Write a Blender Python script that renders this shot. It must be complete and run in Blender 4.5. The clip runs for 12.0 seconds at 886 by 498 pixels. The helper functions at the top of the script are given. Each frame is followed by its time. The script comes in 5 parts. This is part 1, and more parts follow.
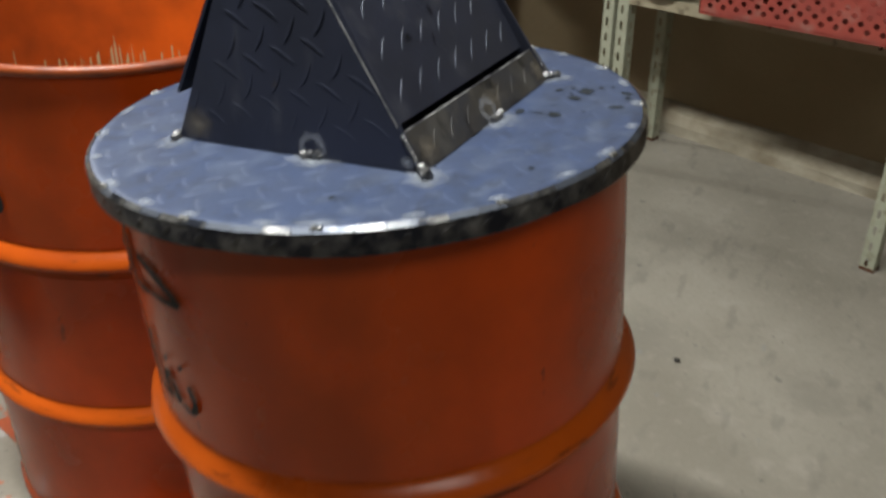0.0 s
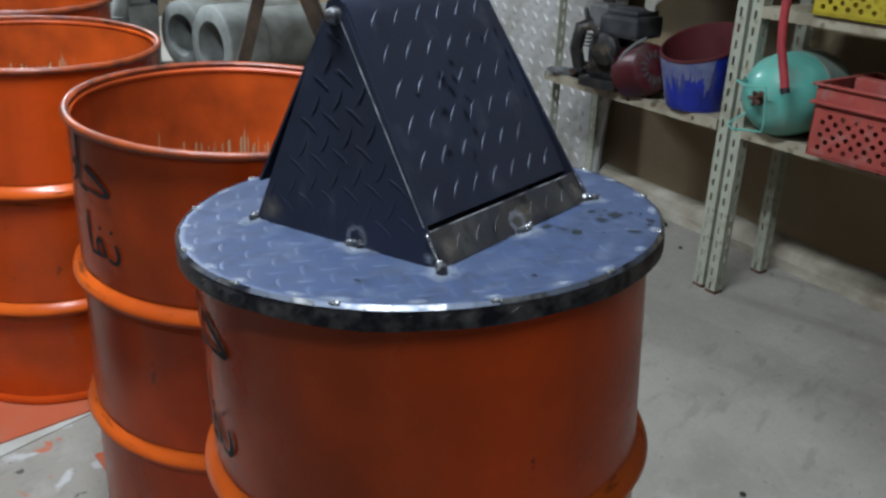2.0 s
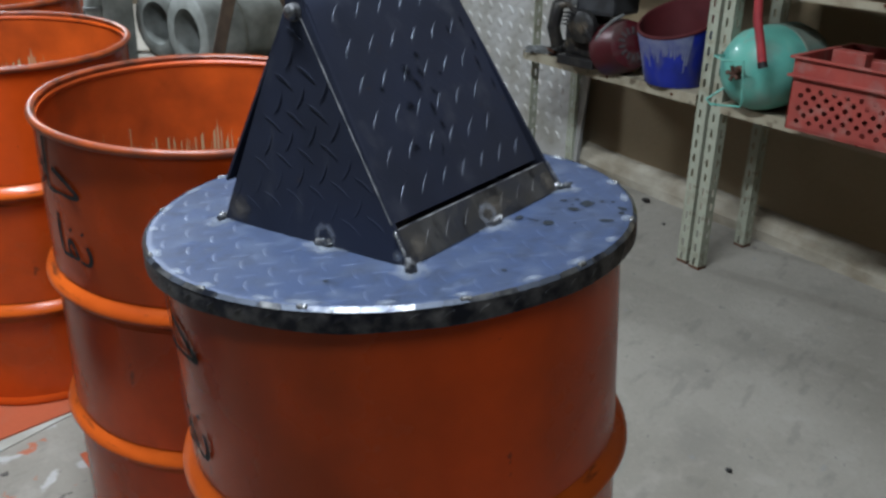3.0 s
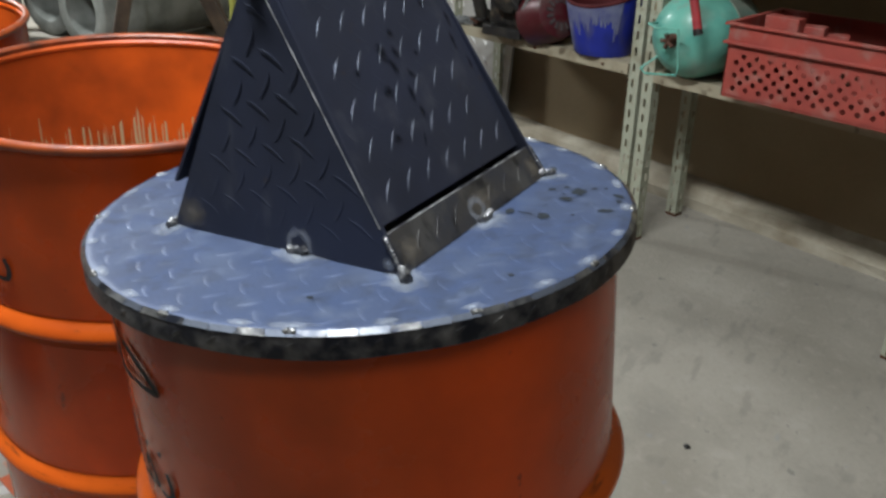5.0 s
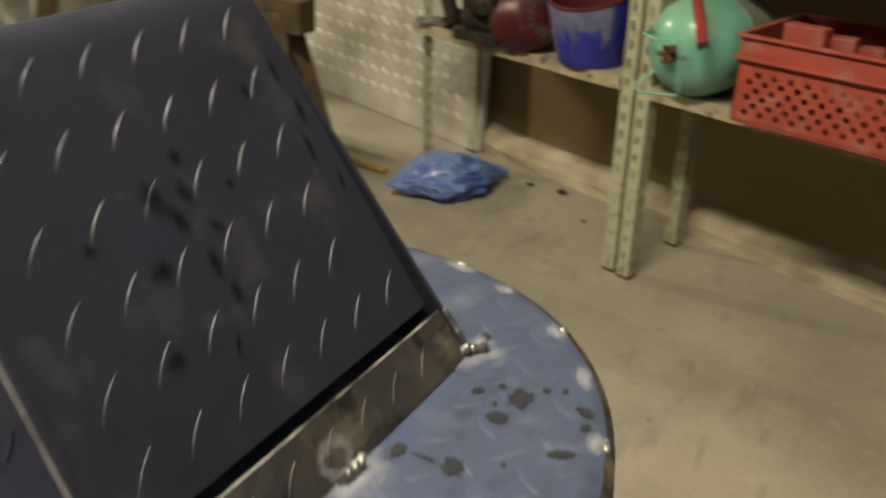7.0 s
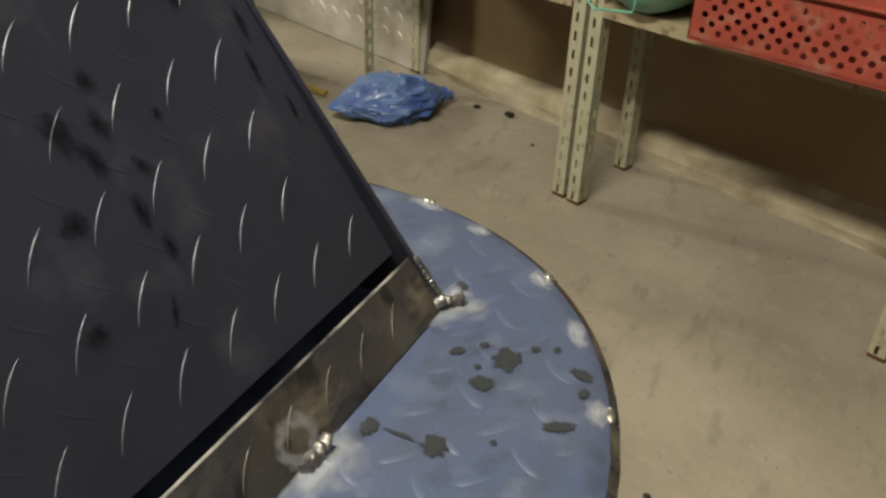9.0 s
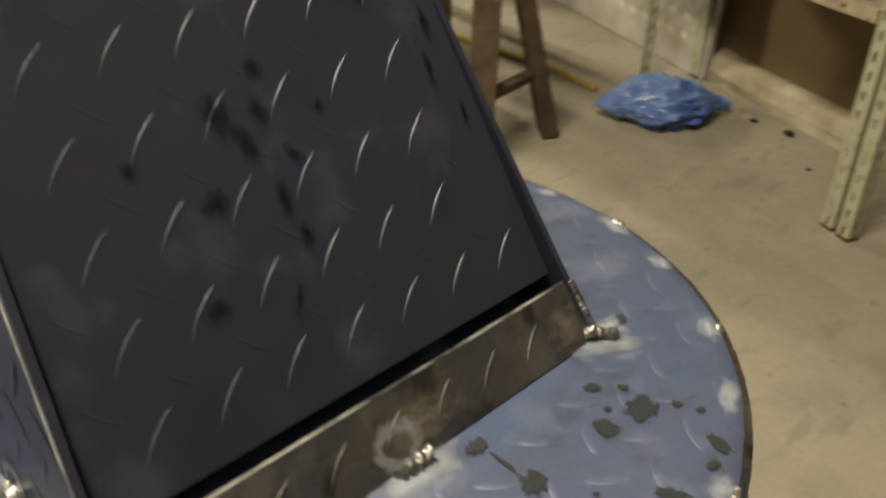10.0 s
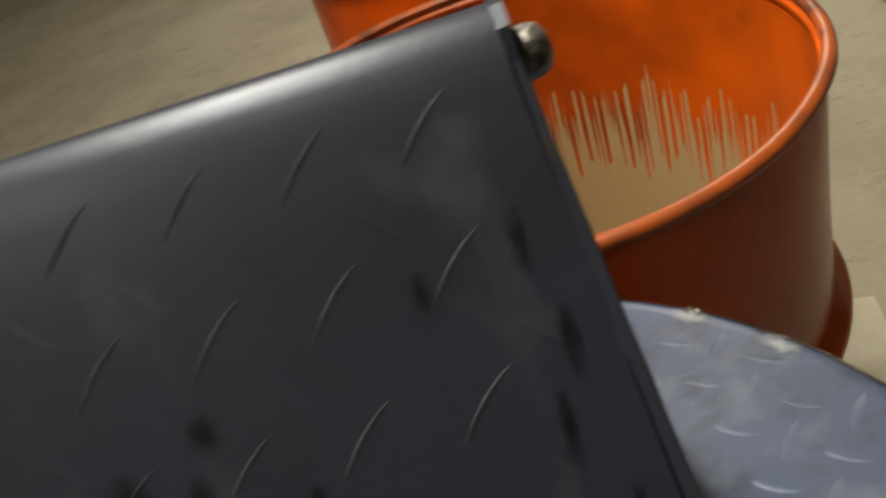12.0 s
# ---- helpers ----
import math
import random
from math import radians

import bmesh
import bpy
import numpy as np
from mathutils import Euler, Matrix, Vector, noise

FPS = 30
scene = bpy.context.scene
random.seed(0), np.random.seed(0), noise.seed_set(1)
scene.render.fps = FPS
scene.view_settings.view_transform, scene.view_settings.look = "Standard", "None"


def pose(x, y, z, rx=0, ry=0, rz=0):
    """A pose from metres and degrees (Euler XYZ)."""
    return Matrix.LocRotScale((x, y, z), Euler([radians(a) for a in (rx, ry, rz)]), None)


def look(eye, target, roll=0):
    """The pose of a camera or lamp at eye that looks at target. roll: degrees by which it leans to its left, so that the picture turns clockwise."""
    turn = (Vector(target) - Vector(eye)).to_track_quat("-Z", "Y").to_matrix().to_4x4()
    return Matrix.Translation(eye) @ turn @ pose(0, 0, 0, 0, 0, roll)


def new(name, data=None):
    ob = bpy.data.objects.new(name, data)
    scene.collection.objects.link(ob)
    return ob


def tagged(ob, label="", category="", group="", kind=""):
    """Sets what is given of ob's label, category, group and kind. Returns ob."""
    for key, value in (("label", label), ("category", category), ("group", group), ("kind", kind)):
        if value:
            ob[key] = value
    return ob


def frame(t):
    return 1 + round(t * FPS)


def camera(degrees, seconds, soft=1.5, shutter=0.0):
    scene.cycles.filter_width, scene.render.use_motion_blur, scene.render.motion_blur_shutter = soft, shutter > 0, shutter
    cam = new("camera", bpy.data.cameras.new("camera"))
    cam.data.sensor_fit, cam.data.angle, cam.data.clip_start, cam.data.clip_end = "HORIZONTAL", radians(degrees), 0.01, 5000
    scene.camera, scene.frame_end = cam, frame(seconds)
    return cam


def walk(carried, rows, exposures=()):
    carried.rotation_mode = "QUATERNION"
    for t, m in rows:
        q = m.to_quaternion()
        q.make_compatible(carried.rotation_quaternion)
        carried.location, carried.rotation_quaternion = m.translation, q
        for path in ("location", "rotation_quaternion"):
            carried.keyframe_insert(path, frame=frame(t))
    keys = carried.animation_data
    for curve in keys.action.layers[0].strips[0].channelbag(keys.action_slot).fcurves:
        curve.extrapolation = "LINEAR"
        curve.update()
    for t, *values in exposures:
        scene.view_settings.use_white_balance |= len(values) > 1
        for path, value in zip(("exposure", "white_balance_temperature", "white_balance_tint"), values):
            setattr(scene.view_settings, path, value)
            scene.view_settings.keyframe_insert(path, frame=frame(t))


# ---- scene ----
LENS = 53.54
cam = camera(LENS, 12.0, soft=2.7, shutter=0.5)
walk(cam, [
    (0.0, look((-0.640, -0.345, 1.281), (0.124, 0.040, 0.763), 2.5)),
    (0.5, look((-0.765, -0.390, 1.289), (0.007, -0.041, 0.757), 3.5)),
    (1.0, look((-0.707, -0.475, 1.283), (0.030, -0.046, 0.760), 5.9)),
    (1.5, look((-0.674, -0.494, 1.310), (0.041, 0.027, 0.844), 6.2)),
    (2.0, look((-0.668, -0.506, 1.334), (0.055, 0.042, 0.913), 4.4)),
    (2.5, look((-0.660, -0.525, 1.340), (0.055, 0.033, 0.920), 3.7)),
    (2.7, look((-0.652, -0.522, 1.344), (0.064, 0.025, 0.910), 3.4)),
    (4.3, look((-0.622, -0.407, 1.354), (0.127, 0.092, 0.920), 3.1)),
    (4.5, look((-0.625, -0.388, 1.356), (0.126, 0.107, 0.921), 3.1)),
    (5.0, look((-0.601, -0.378, 1.325), (0.170, 0.057, 0.859), 3.5)),
    (5.5, look((-0.522, -0.377, 1.302), (0.198, 0.099, 0.797), 2.8)),
    (6.0, look((-0.389, -0.414, 1.312), (0.257, 0.175, 0.825), 4.3)),
    (6.5, look((-0.291, -0.401, 1.297), (0.352, 0.182, 0.802), 5.5)),
    (7.0, look((-0.172, -0.239, 1.306), (0.590, 0.187, 0.819), 3.3)),
    (7.3, look((-0.140, -0.166, 1.287), (0.647, 0.178, 0.775), 6.5)),
    (7.5, look((-0.136, -0.152, 1.280), (0.633, 0.210, 0.754), 7.1)),
    (7.7, look((-0.131, -0.160, 1.274), (0.626, 0.191, 0.722), 7.4)),
    (9.3, look((-0.109, -0.181, 1.270), (0.645, 0.163, 0.711), 4.7)),
    (9.5, look((-0.133, -0.182, 1.299), (0.593, 0.215, 0.738), 2.6)),
    (10.0, look((-0.053, -0.221, 1.278), (0.523, 0.351, 0.694), 2.8)),
    (10.5, look((0.013, -0.246, 1.243), (0.486, 0.397, 0.640), 0.6)),
    (11.0, look((0.129, -0.151, 1.261), (0.323, 0.632, 0.670), -2.4)),
    (11.2, look((0.195, -0.085, 1.262), (0.205, 0.684, 0.620), -8.0)),
    (11.5, look((0.227, -0.101, 1.277), (0.146, 0.701, 0.686), -14.9)),
    (12.0, look((0.265, -0.062, 1.265), (0.202, 0.760, 0.698), -20.0)),
], [(0.0, 0.76, 7500, 10), (0.5, 0.69, 6300, 10), (2.0, 0.60, 6100, 10), (3.0, 0.59, 6200, 10), (4.5, 0.78, 6700, 10), (5.5, 0.75, 7300, 10), (6.0, 0.64, 8300, 10), (6.6, 0.70, 10000, 10), (7.0, 0.86, 11600, 10), (7.6, 0.90, 9800, 10), (9.5, 0.82, 10800, 10), (10.5, 0.85, 12200, 10), (11.0, 0.47, 12000, 10), (11.5, 0.45, 11500, 10), (12.0, 0.51, 10500, 10)])

# ---- light ----
world = bpy.data.worlds.new("world")
scene.world = world
world.use_nodes = True
wn = world.node_tree.nodes["Background"]
wn.inputs[0].default_value = (0.75, 0.85, 1.0, 1)
wn.inputs[1].default_value = 0.10


def lamp(name, at, size, watts, colour):
    d = bpy.data.lights.new(name, "AREA")
    d.shape, d.size, d.size_y, d.energy, d.color = "RECTANGLE", size[0], size[1], watts, colour
    ob = new(name, d)
    ob.matrix_world = Matrix.Translation(at)
    return ob


# the third is a weak fill for the drum and flap fronts
LAMPS = [((-0.15, 0.75, 2.86), 82), ((1.65, 4.85, 2.30), 105), ((-0.95, -0.95, 2.86), 11.5)]
for at, watts in LAMPS:
    lamp("tube_light", at, (0.10, 1.2), watts, (0.86, 0.94, 1.0))


# ---- materials ----
TONE = 0.60    # one scale for all paints and surfaces


def material(name, colour, rough=0.6, metal=0.0, vary=0.25, scale=8.0, bump=0.15, grain=120.0, second=None, coat=0.0, patch=0.5):
    """A surface with stains at a large scale and grain at a small one. second: the colour of the stains."""
    m = bpy.data.materials.new(name)
    m.use_nodes = True
    colour = tuple(c * TONE for c in colour)
    second = second and tuple(c * TONE for c in second)
    n, l = m.node_tree.nodes, m.node_tree.links
    b = n["Principled BSDF"]
    co = n.new("ShaderNodeTexCoord")
    big, fine = n.new("ShaderNodeTexNoise"), n.new("ShaderNodeTexNoise")
    big.inputs["Scale"].default_value, big.inputs["Detail"].default_value = scale, 6
    fine.inputs["Scale"].default_value, fine.inputs["Detail"].default_value = grain, 3
    for t in (big, fine):
        l.new(co.outputs["Object"], t.inputs["Vector"])
    ramp = n.new("ShaderNodeValToRGB")
    ramp.color_ramp.elements[0].position, ramp.color_ramp.elements[1].position = patch - 0.12, patch + 0.18
    l.new(big.outputs["Fac"], ramp.inputs["Fac"])
    mix = n.new("ShaderNodeMix")
    mix.data_type = "RGBA"
    second = second or tuple(c * (1 - vary) for c in colour)
    mix.inputs["A"].default_value, mix.inputs["B"].default_value = (*colour, 1), (*second, 1)
    l.new(ramp.outputs["Color"], mix.inputs["Factor"])
    dust = n.new("ShaderNodeMix")
    dust.data_type, dust.blend_type = "RGBA", "MULTIPLY"
    dust.inputs["Factor"].default_value = vary
    l.new(mix.outputs["Result"], dust.inputs["A"])
    grey = n.new("ShaderNodeMapRange")
    grey.inputs["To Min"].default_value, grey.inputs["To Max"].default_value = 0.75, 1.25
    l.new(fine.outputs["Fac"], grey.inputs["Value"])
    l.new(grey.outputs["Result"], dust.inputs["B"])
    l.new(dust.outputs["Result"], b.inputs["Base Color"])
    rr = n.new("ShaderNodeMapRange")
    rr.inputs["To Min"].default_value, rr.inputs["To Max"].default_value = max(0.03, rough - 0.12), min(1, rough + 0.12)
    l.new(big.outputs["Fac"], rr.inputs["Value"])
    l.new(rr.outputs["Result"], b.inputs["Roughness"])
    b.inputs["Metallic"].default_value = metal
    b.inputs["Specular IOR Level"].default_value = 0.40
    b.inputs["Coat Weight"].default_value = coat
    b.inputs["Coat Roughness"].default_value = 0.12
    bp = n.new("ShaderNodeBump")
    bp.inputs["Strength"].default_value, bp.inputs["Distance"].default_value = bump, 0.004
    l.new(fine.outputs["Fac"], bp.inputs["Height"])
    l.new(bp.outputs["Normal"], b.inputs["Normal"])
    return m



ORANGE = material("orange_paint", (0.92, 0.107, 0.010), 0.26, 0, 0.18, 5, 0.04, 60, (0.54, 0.075, 0.010))
ORANGE.node_tree.nodes["Principled BSDF"].inputs["Specular IOR Level"].default_value = 0.22
STEEL = material("dark_tread_steel", (0.036, 0.041, 0.067), 0.36, 0.10, 0.3, 9, 0.03, 320, (0.034, 0.037, 0.054))
LIDSTEEL = material("blue_grey_tread_steel", (0.076, 0.110, 0.216), 0.45, 0.33, 0.3, 11, 0.06, 260, (0.078, 0.104, 0.185))
STRIPSTEEL = material("scorched_steel", (0.052, 0.054, 0.066), 0.46, 0.3, 0.4, 26, 0.15, 220, (0.075, 0.068, 0.06))
SKIRT = material("burnt_skirt_steel", (0.018, 0.019, 0.028), 0.45, 0.4, 0.4, 44, 0.25, 200, (0.19, 0.18, 0.175), patch=0.54)
# worn ridges, lightened to carry the light caught by one set of marks
LITRIDGE = material("lit_worn_ridge_steel", (0.090, 0.096, 0.120), 0.46, 0.3, 0.3, 60, 0.1, 260, (0.060, 0.066, 0.085), patch=0.5)
STEEL.node_tree.nodes["Principled BSDF"].inputs["Specular IOR Level"].default_value = 0.30
for m in (STEEL, LITRIDGE):
    m.node_tree.nodes["Principled BSDF"].inputs["Specular Tint"].default_value = (0.62, 0.76, 1.0, 1)
WELD = material("weld_bead", (0.30, 0.30, 0.31), 0.34, 0.7, 0.3, 150, 0.4, 300, (0.05, 0.05, 0.055), patch=0.50)
SEAM = material("ground_seam_steel", (0.92, 0.92, 0.94), 0.34, 0.45, 0.3, 30, 0.1, 260, (0.09, 0.09, 0.105), patch=0.42)
BRIGHT = material("ground_bright_steel", (0.34, 0.34, 0.34), 0.42, 0.85, 0.3, 60, 0.2, 260, (0.36, 0.35, 0.33))
EDGE = material("ground_edge_steel", (0.58, 0.57, 0.55), 0.25, 0.9, 0.3, 38, 0.1, 260, (0.06, 0.068, 0.095), patch=0.44)
PLASTER = material("plaster", (0.46, 0.365, 0.235), 0.9, 0, 0.22, 1.6, 0.4, 60, (0.38, 0.285, 0.165))
PLINTH = material("rough_mortar", (0.66, 0.60, 0.48), 0.95, 0, 0.3, 7, 1.0, 50, (0.38, 0.32, 0.23))
# tone chosen for the light it throws back, on walls out of view
BOUNCEWALL = material("bounce_wall_plaster", (0.42, 0.41, 0.38), 0.9, 0, 0.2, 1.6, 0.3, 50, (0.32, 0.31, 0.28))
CEIL = material("ceiling_paint", (0.42, 0.42, 0.41), 0.9, 0, 0.2, 1.2, 0.2, 40)
FARWALL = material("grimy_plaster", (0.30, 0.25, 0.18), 0.9, 0, 0.3, 1.2, 0.4, 40, (0.19, 0.15, 0.10))
ANGLE = material("pale_green_angle_iron", (0.56, 0.58, 0.45), 0.55, 0.1, 0.3, 14, 0.2, 160, (0.34, 0.30, 0.20), patch=0.62)
SHELFM = material("dusty_cream_shelf", (0.52, 0.46, 0.33), 0.7, 0.1, 0.3, 12, 0.3, 120, (0.28, 0.21, 0.13), patch=0.6)
RUST = material("rust", (0.16, 0.055, 0.022), 0.9, 0.1, 0.4, 40, 0.5, 200)
FLOORM = material("worn_concrete", (0.44, 0.405, 0.345), 0.85, 0, 0.3, 1.7, 0.5, 90, (0.32, 0.29, 0.24))
RIBPAINT = material("rubbed_orange_paint", (0.86, 0.145, 0.016), 0.26, 0, 0.18, 5, 0.04, 60, (0.56, 0.085, 0.010))
RIMPAINT = material("rim_orange_paint", (0.44, 0.085, 0.02), 0.40, 0, 0.25, 22, 0.12, 60, (0.22, 0.05, 0.022))
RIBPAINT.node_tree.nodes["Principled BSDF"].inputs["Specular IOR Level"].default_value = 0.22
CREAM = material("bare_primer", (0.55, 0.42, 0.25), 0.6, 0, 0.25, 20, 0.2, 120, (0.45, 0.30, 0.16))
INK = material("black_marker", (0.016, 0.015, 0.016), 0.8, 0, 0.2, 90, 0.05, 200)
TANK = material("turquoise_paint", (0.20, 0.60, 0.48), 0.38, 0, 0.25, 12, 0.08, 120, (0.10, 0.43, 0.36), coat=0.2, patch=0.58)
TANKDUST = material("dusty_turquoise", (0.30, 0.33, 0.26), 0.8, 0, 0.3, 14, 0.2, 120, (0.18, 0.34, 0.28))
VALVE = material("valve_brass", (0.16, 0.075, 0.05), 0.6, 0.5, 0.4, 60, 0.3, 200)
HOSE = material("red_rubber_hose", (0.52, 0.055, 0.06), 0.5, 0, 0.25, 30, 0.1, 160, (0.38, 0.04, 0.05))
CRATE = material("red_plastic_crate", (0.50, 0.088, 0.066), 0.55, 0, 0.25, 14, 0.08, 140, (0.40, 0.070, 0.056))
YELLOW = material("yellow_plastic_crate", (0.66, 0.52, 0.035), 0.45, 0, 0.25, 14, 0.08, 140, (0.50, 0.38, 0.03))
BLUEP = material("blue_plastic", (0.025, 0.05, 0.55), 0.4, 0, 0.2, 12, 0.06, 140, (0.018, 0.035, 0.30))
SPILL = material("dried_grey_paint", (0.24, 0.26, 0.42), 0.7, 0, 0.3, 25, 0.2, 140, (0.13, 0.15, 0.36))
REDP = material("red_bucket_inside", (0.10, 0.003, 0.006), 0.8, 0, 0.25, 12, 0.06, 140)
DARKMETAL = material("dusty_dark_metal", (0.085, 0.088, 0.095), 0.6, 0.2, 0.3, 16, 0.3, 120, (0.04, 0.04, 0.042))
MAROON = material("maroon_engine_paint", (0.10, 0.009, 0.016), 0.4, 0.1, 0.3, 20, 0.15, 160, (0.09, 0.012, 0.016))
GREASE = material("greasy_black_metal", (0.035, 0.033, 0.033), 0.5, 0.4, 0.4, 30, 0.4, 120, (0.10, 0.09, 0.075), patch=0.6)
VENT = material("dusty_vent_metal", (0.13, 0.10, 0.10), 0.6, 0.2, 0.3, 30, 0.2, 120)
GREYMETAL = material("dull_grey_metal", (0.26, 0.27, 0.27), 0.6, 0.3, 0.3, 16, 0.3, 120, (0.17, 0.165, 0.15))
PIPE = material("grey_cast_pipe", (0.42, 0.44, 0.41), 0.65, 0.1, 0.3, 9, 0.25, 100, (0.20, 0.21, 0.19))
WOOD = material("dark_weathered_wood", (0.115, 0.075, 0.045), 0.8, 0, 0.4, 16, 0.6, 90, (0.055, 0.036, 0.024))
FILM = material("blue_plastic_film", (0.15, 0.29, 0.62), 0.40, 0, 0.25, 12, 0.25, 40, (0.045, 0.13, 0.48), coat=0.12)
YELLOWBAG = material("yellow_green_plastic", (0.56, 0.54, 0.13), 0.5, 0, 0.3, 9, 0.2, 60, (0.34, 0.36, 0.05))
WHITEP = material("dirty_white_board", (0.60, 0.58, 0.52), 0.7, 0, 0.25, 8, 0.15, 90, (0.44, 0.41, 0.34))
ORANGEBOARD = material("orange_sprayed_board", (0.58, 0.12, 0.045), 0.7, 0, 0.3, 6, 0.15, 90, (0.50, 0.20, 0.12), patch=0.6)
ALU = material("bright_tread_aluminium", (0.98, 0.97, 0.95), 0.46, 0.5, 0.25, 5, 0.1, 160, (0.62, 0.59, 0.52))
BLUEPIPE = material("dark_blue_paint", (0.015, 0.02, 0.07), 0.5, 0.2, 0.2, 20, 0.1, 120)
HOSEYEL = material("yellow_hose", (0.58, 0.44, 0.14), 0.6, 0, 0.25, 30, 0.15, 120)
LAMPM = bpy.data.materials.new("lit_tube")
LAMPM.use_nodes = True
LAMPM.node_tree.nodes["Principled BSDF"].inputs["Emission Color"].default_value = (0.9, 0.96, 1.0, 1)
LAMPM.node_tree.nodes["Principled BSDF"].inputs["Emission Strength"].default_value = 6.0


def drip_material():
    """Orange paint above, bare primer below, with runs of paint between them, round a drum's inner wall."""
    m = material("drip_lining", (0.98, 0.145, 0.017), 0.4, 0, 0.2, 6, 0.05, 60, (0.42, 0.06, 0.008))
    n, l = m.node_tree.nodes, m.node_tree.links
    b = n["Principled BSDF"]
    old = b.inputs["Base Color"].links[0].from_socket
    co = n.new("ShaderNodeTexCoord")
    sep = n.new("ShaderNodeSeparateXYZ")
    l.new(co.outputs["Object"], sep.inputs[0])
    at = n.new("ShaderNodeMath")
    at.operation = "ARCTAN2"
    l.new(sep.outputs["Y"], at.inputs[0])
    l.new(sep.outputs["X"], at.inputs[1])
    heights = []
    for scale in (44.0, 9.0):
        mul = n.new("ShaderNodeMath")
        mul.operation = "MULTIPLY"
        mul.inputs[1].default_value = scale
        l.new(at.outputs[0], mul.inputs[0])
        no = n.new("ShaderNodeTexNoise")
        no.noise_dimensions = "1D"
        no.inputs["Scale"].default_value, no.inputs["Detail"].default_value = 1.0, 2
        l.new(mul.outputs[0], no.inputs["W"])
        heights.append(no)
    sharp = n.new("ShaderNodeMapRange")
    sharp.inputs["From Min"].default_value, sharp.inputs["From Max"].default_value = 0.40, 0.60
    l.new(heights[0].outputs["Fac"], sharp.inputs["Value"])
    edge = n.new("ShaderNodeMath")
    edge.operation = "MULTIPLY_ADD"
    edge.inputs[1].default_value, edge.inputs[2].default_value = 0.12, 0.505
    l.new(sharp.outputs["Result"], edge.inputs[0])
    edge2 = n.new("ShaderNodeMath")
    edge2.operation = "MULTIPLY_ADD"
    edge2.inputs[1].default_value = 0.16
    l.new(heights[1].outputs["Fac"], edge2.inputs[0])
    l.new(edge.outputs[0], edge2.inputs[2])
    less = n.new("ShaderNodeMath")
    less.operation = "LESS_THAN"
    l.new(sep.outputs["Z"], less.inputs[0])
    l.new(edge2.outputs[0], less.inputs[1])
    mix = n.new("ShaderNodeMix")
    mix.data_type = "RGBA"
    l.new(less.outputs[0], mix.inputs["Factor"])
    l.new(old, mix.inputs["A"])
    mix.inputs["B"].default_value = (0.38, 0.28, 0.165, 1)
    l.new(mix.outputs["Result"], b.inputs["Base Color"])
    return m


LINING = drip_material()


def spots(m, colour, scale, limit, soft=0.03, stretch=(1, 1, 1), centre=None, reach=1.0, detail=4, most=0.9):
    """Lays stains of a colour over a material, where a noise passes a limit, all over or only round a centre."""
    n, l = m.node_tree.nodes, m.node_tree.links
    b = n["Principled BSDF"]
    old = b.inputs["Base Color"].links[0].from_socket
    co, mp, no = n.new("ShaderNodeTexCoord"), n.new("ShaderNodeMapping"), n.new("ShaderNodeTexNoise")
    mp.inputs["Scale"].default_value = stretch
    mp.inputs["Location"].default_value = (limit * 37, scale, 2.3)
    l.new(co.outputs["Object"], mp.inputs["Vector"])
    l.new(mp.outputs["Vector"], no.inputs["Vector"])
    no.inputs["Scale"].default_value, no.inputs["Detail"].default_value = scale, detail
    rg = n.new("ShaderNodeMapRange")
    rg.inputs["From Min"].default_value, rg.inputs["From Max"].default_value = limit, limit + soft
    rg.inputs["To Max"].default_value = most
    l.new(no.outputs["Fac"], rg.inputs["Value"])
    out = rg.outputs["Result"]
    if centre:
        ds, fall, mu = n.new("ShaderNodeVectorMath"), n.new("ShaderNodeMapRange"), n.new("ShaderNodeMath")
        ds.operation, mu.operation = "DISTANCE", "MULTIPLY"
        ds.inputs[1].default_value = centre
        l.new(co.outputs["Object"], ds.inputs[0])
        fall.inputs["From Min"].default_value, fall.inputs["From Max"].default_value = reach, reach * 0.6
        l.new(ds.outputs["Value"], fall.inputs["Value"])
        l.new(fall.outputs["Result"], mu.inputs[0])
        l.new(out, mu.inputs[1])
        out = mu.outputs[0]
    mix = n.new("ShaderNodeMix")
    mix.data_type = "RGBA"
    l.new(out, mix.inputs["Factor"])
    l.new(old, mix.inputs["A"])
    mix.inputs["B"].default_value = (*(c * TONE for c in colour), 1)
    l.new(mix.outputs["Result"], b.inputs["Base Color"])


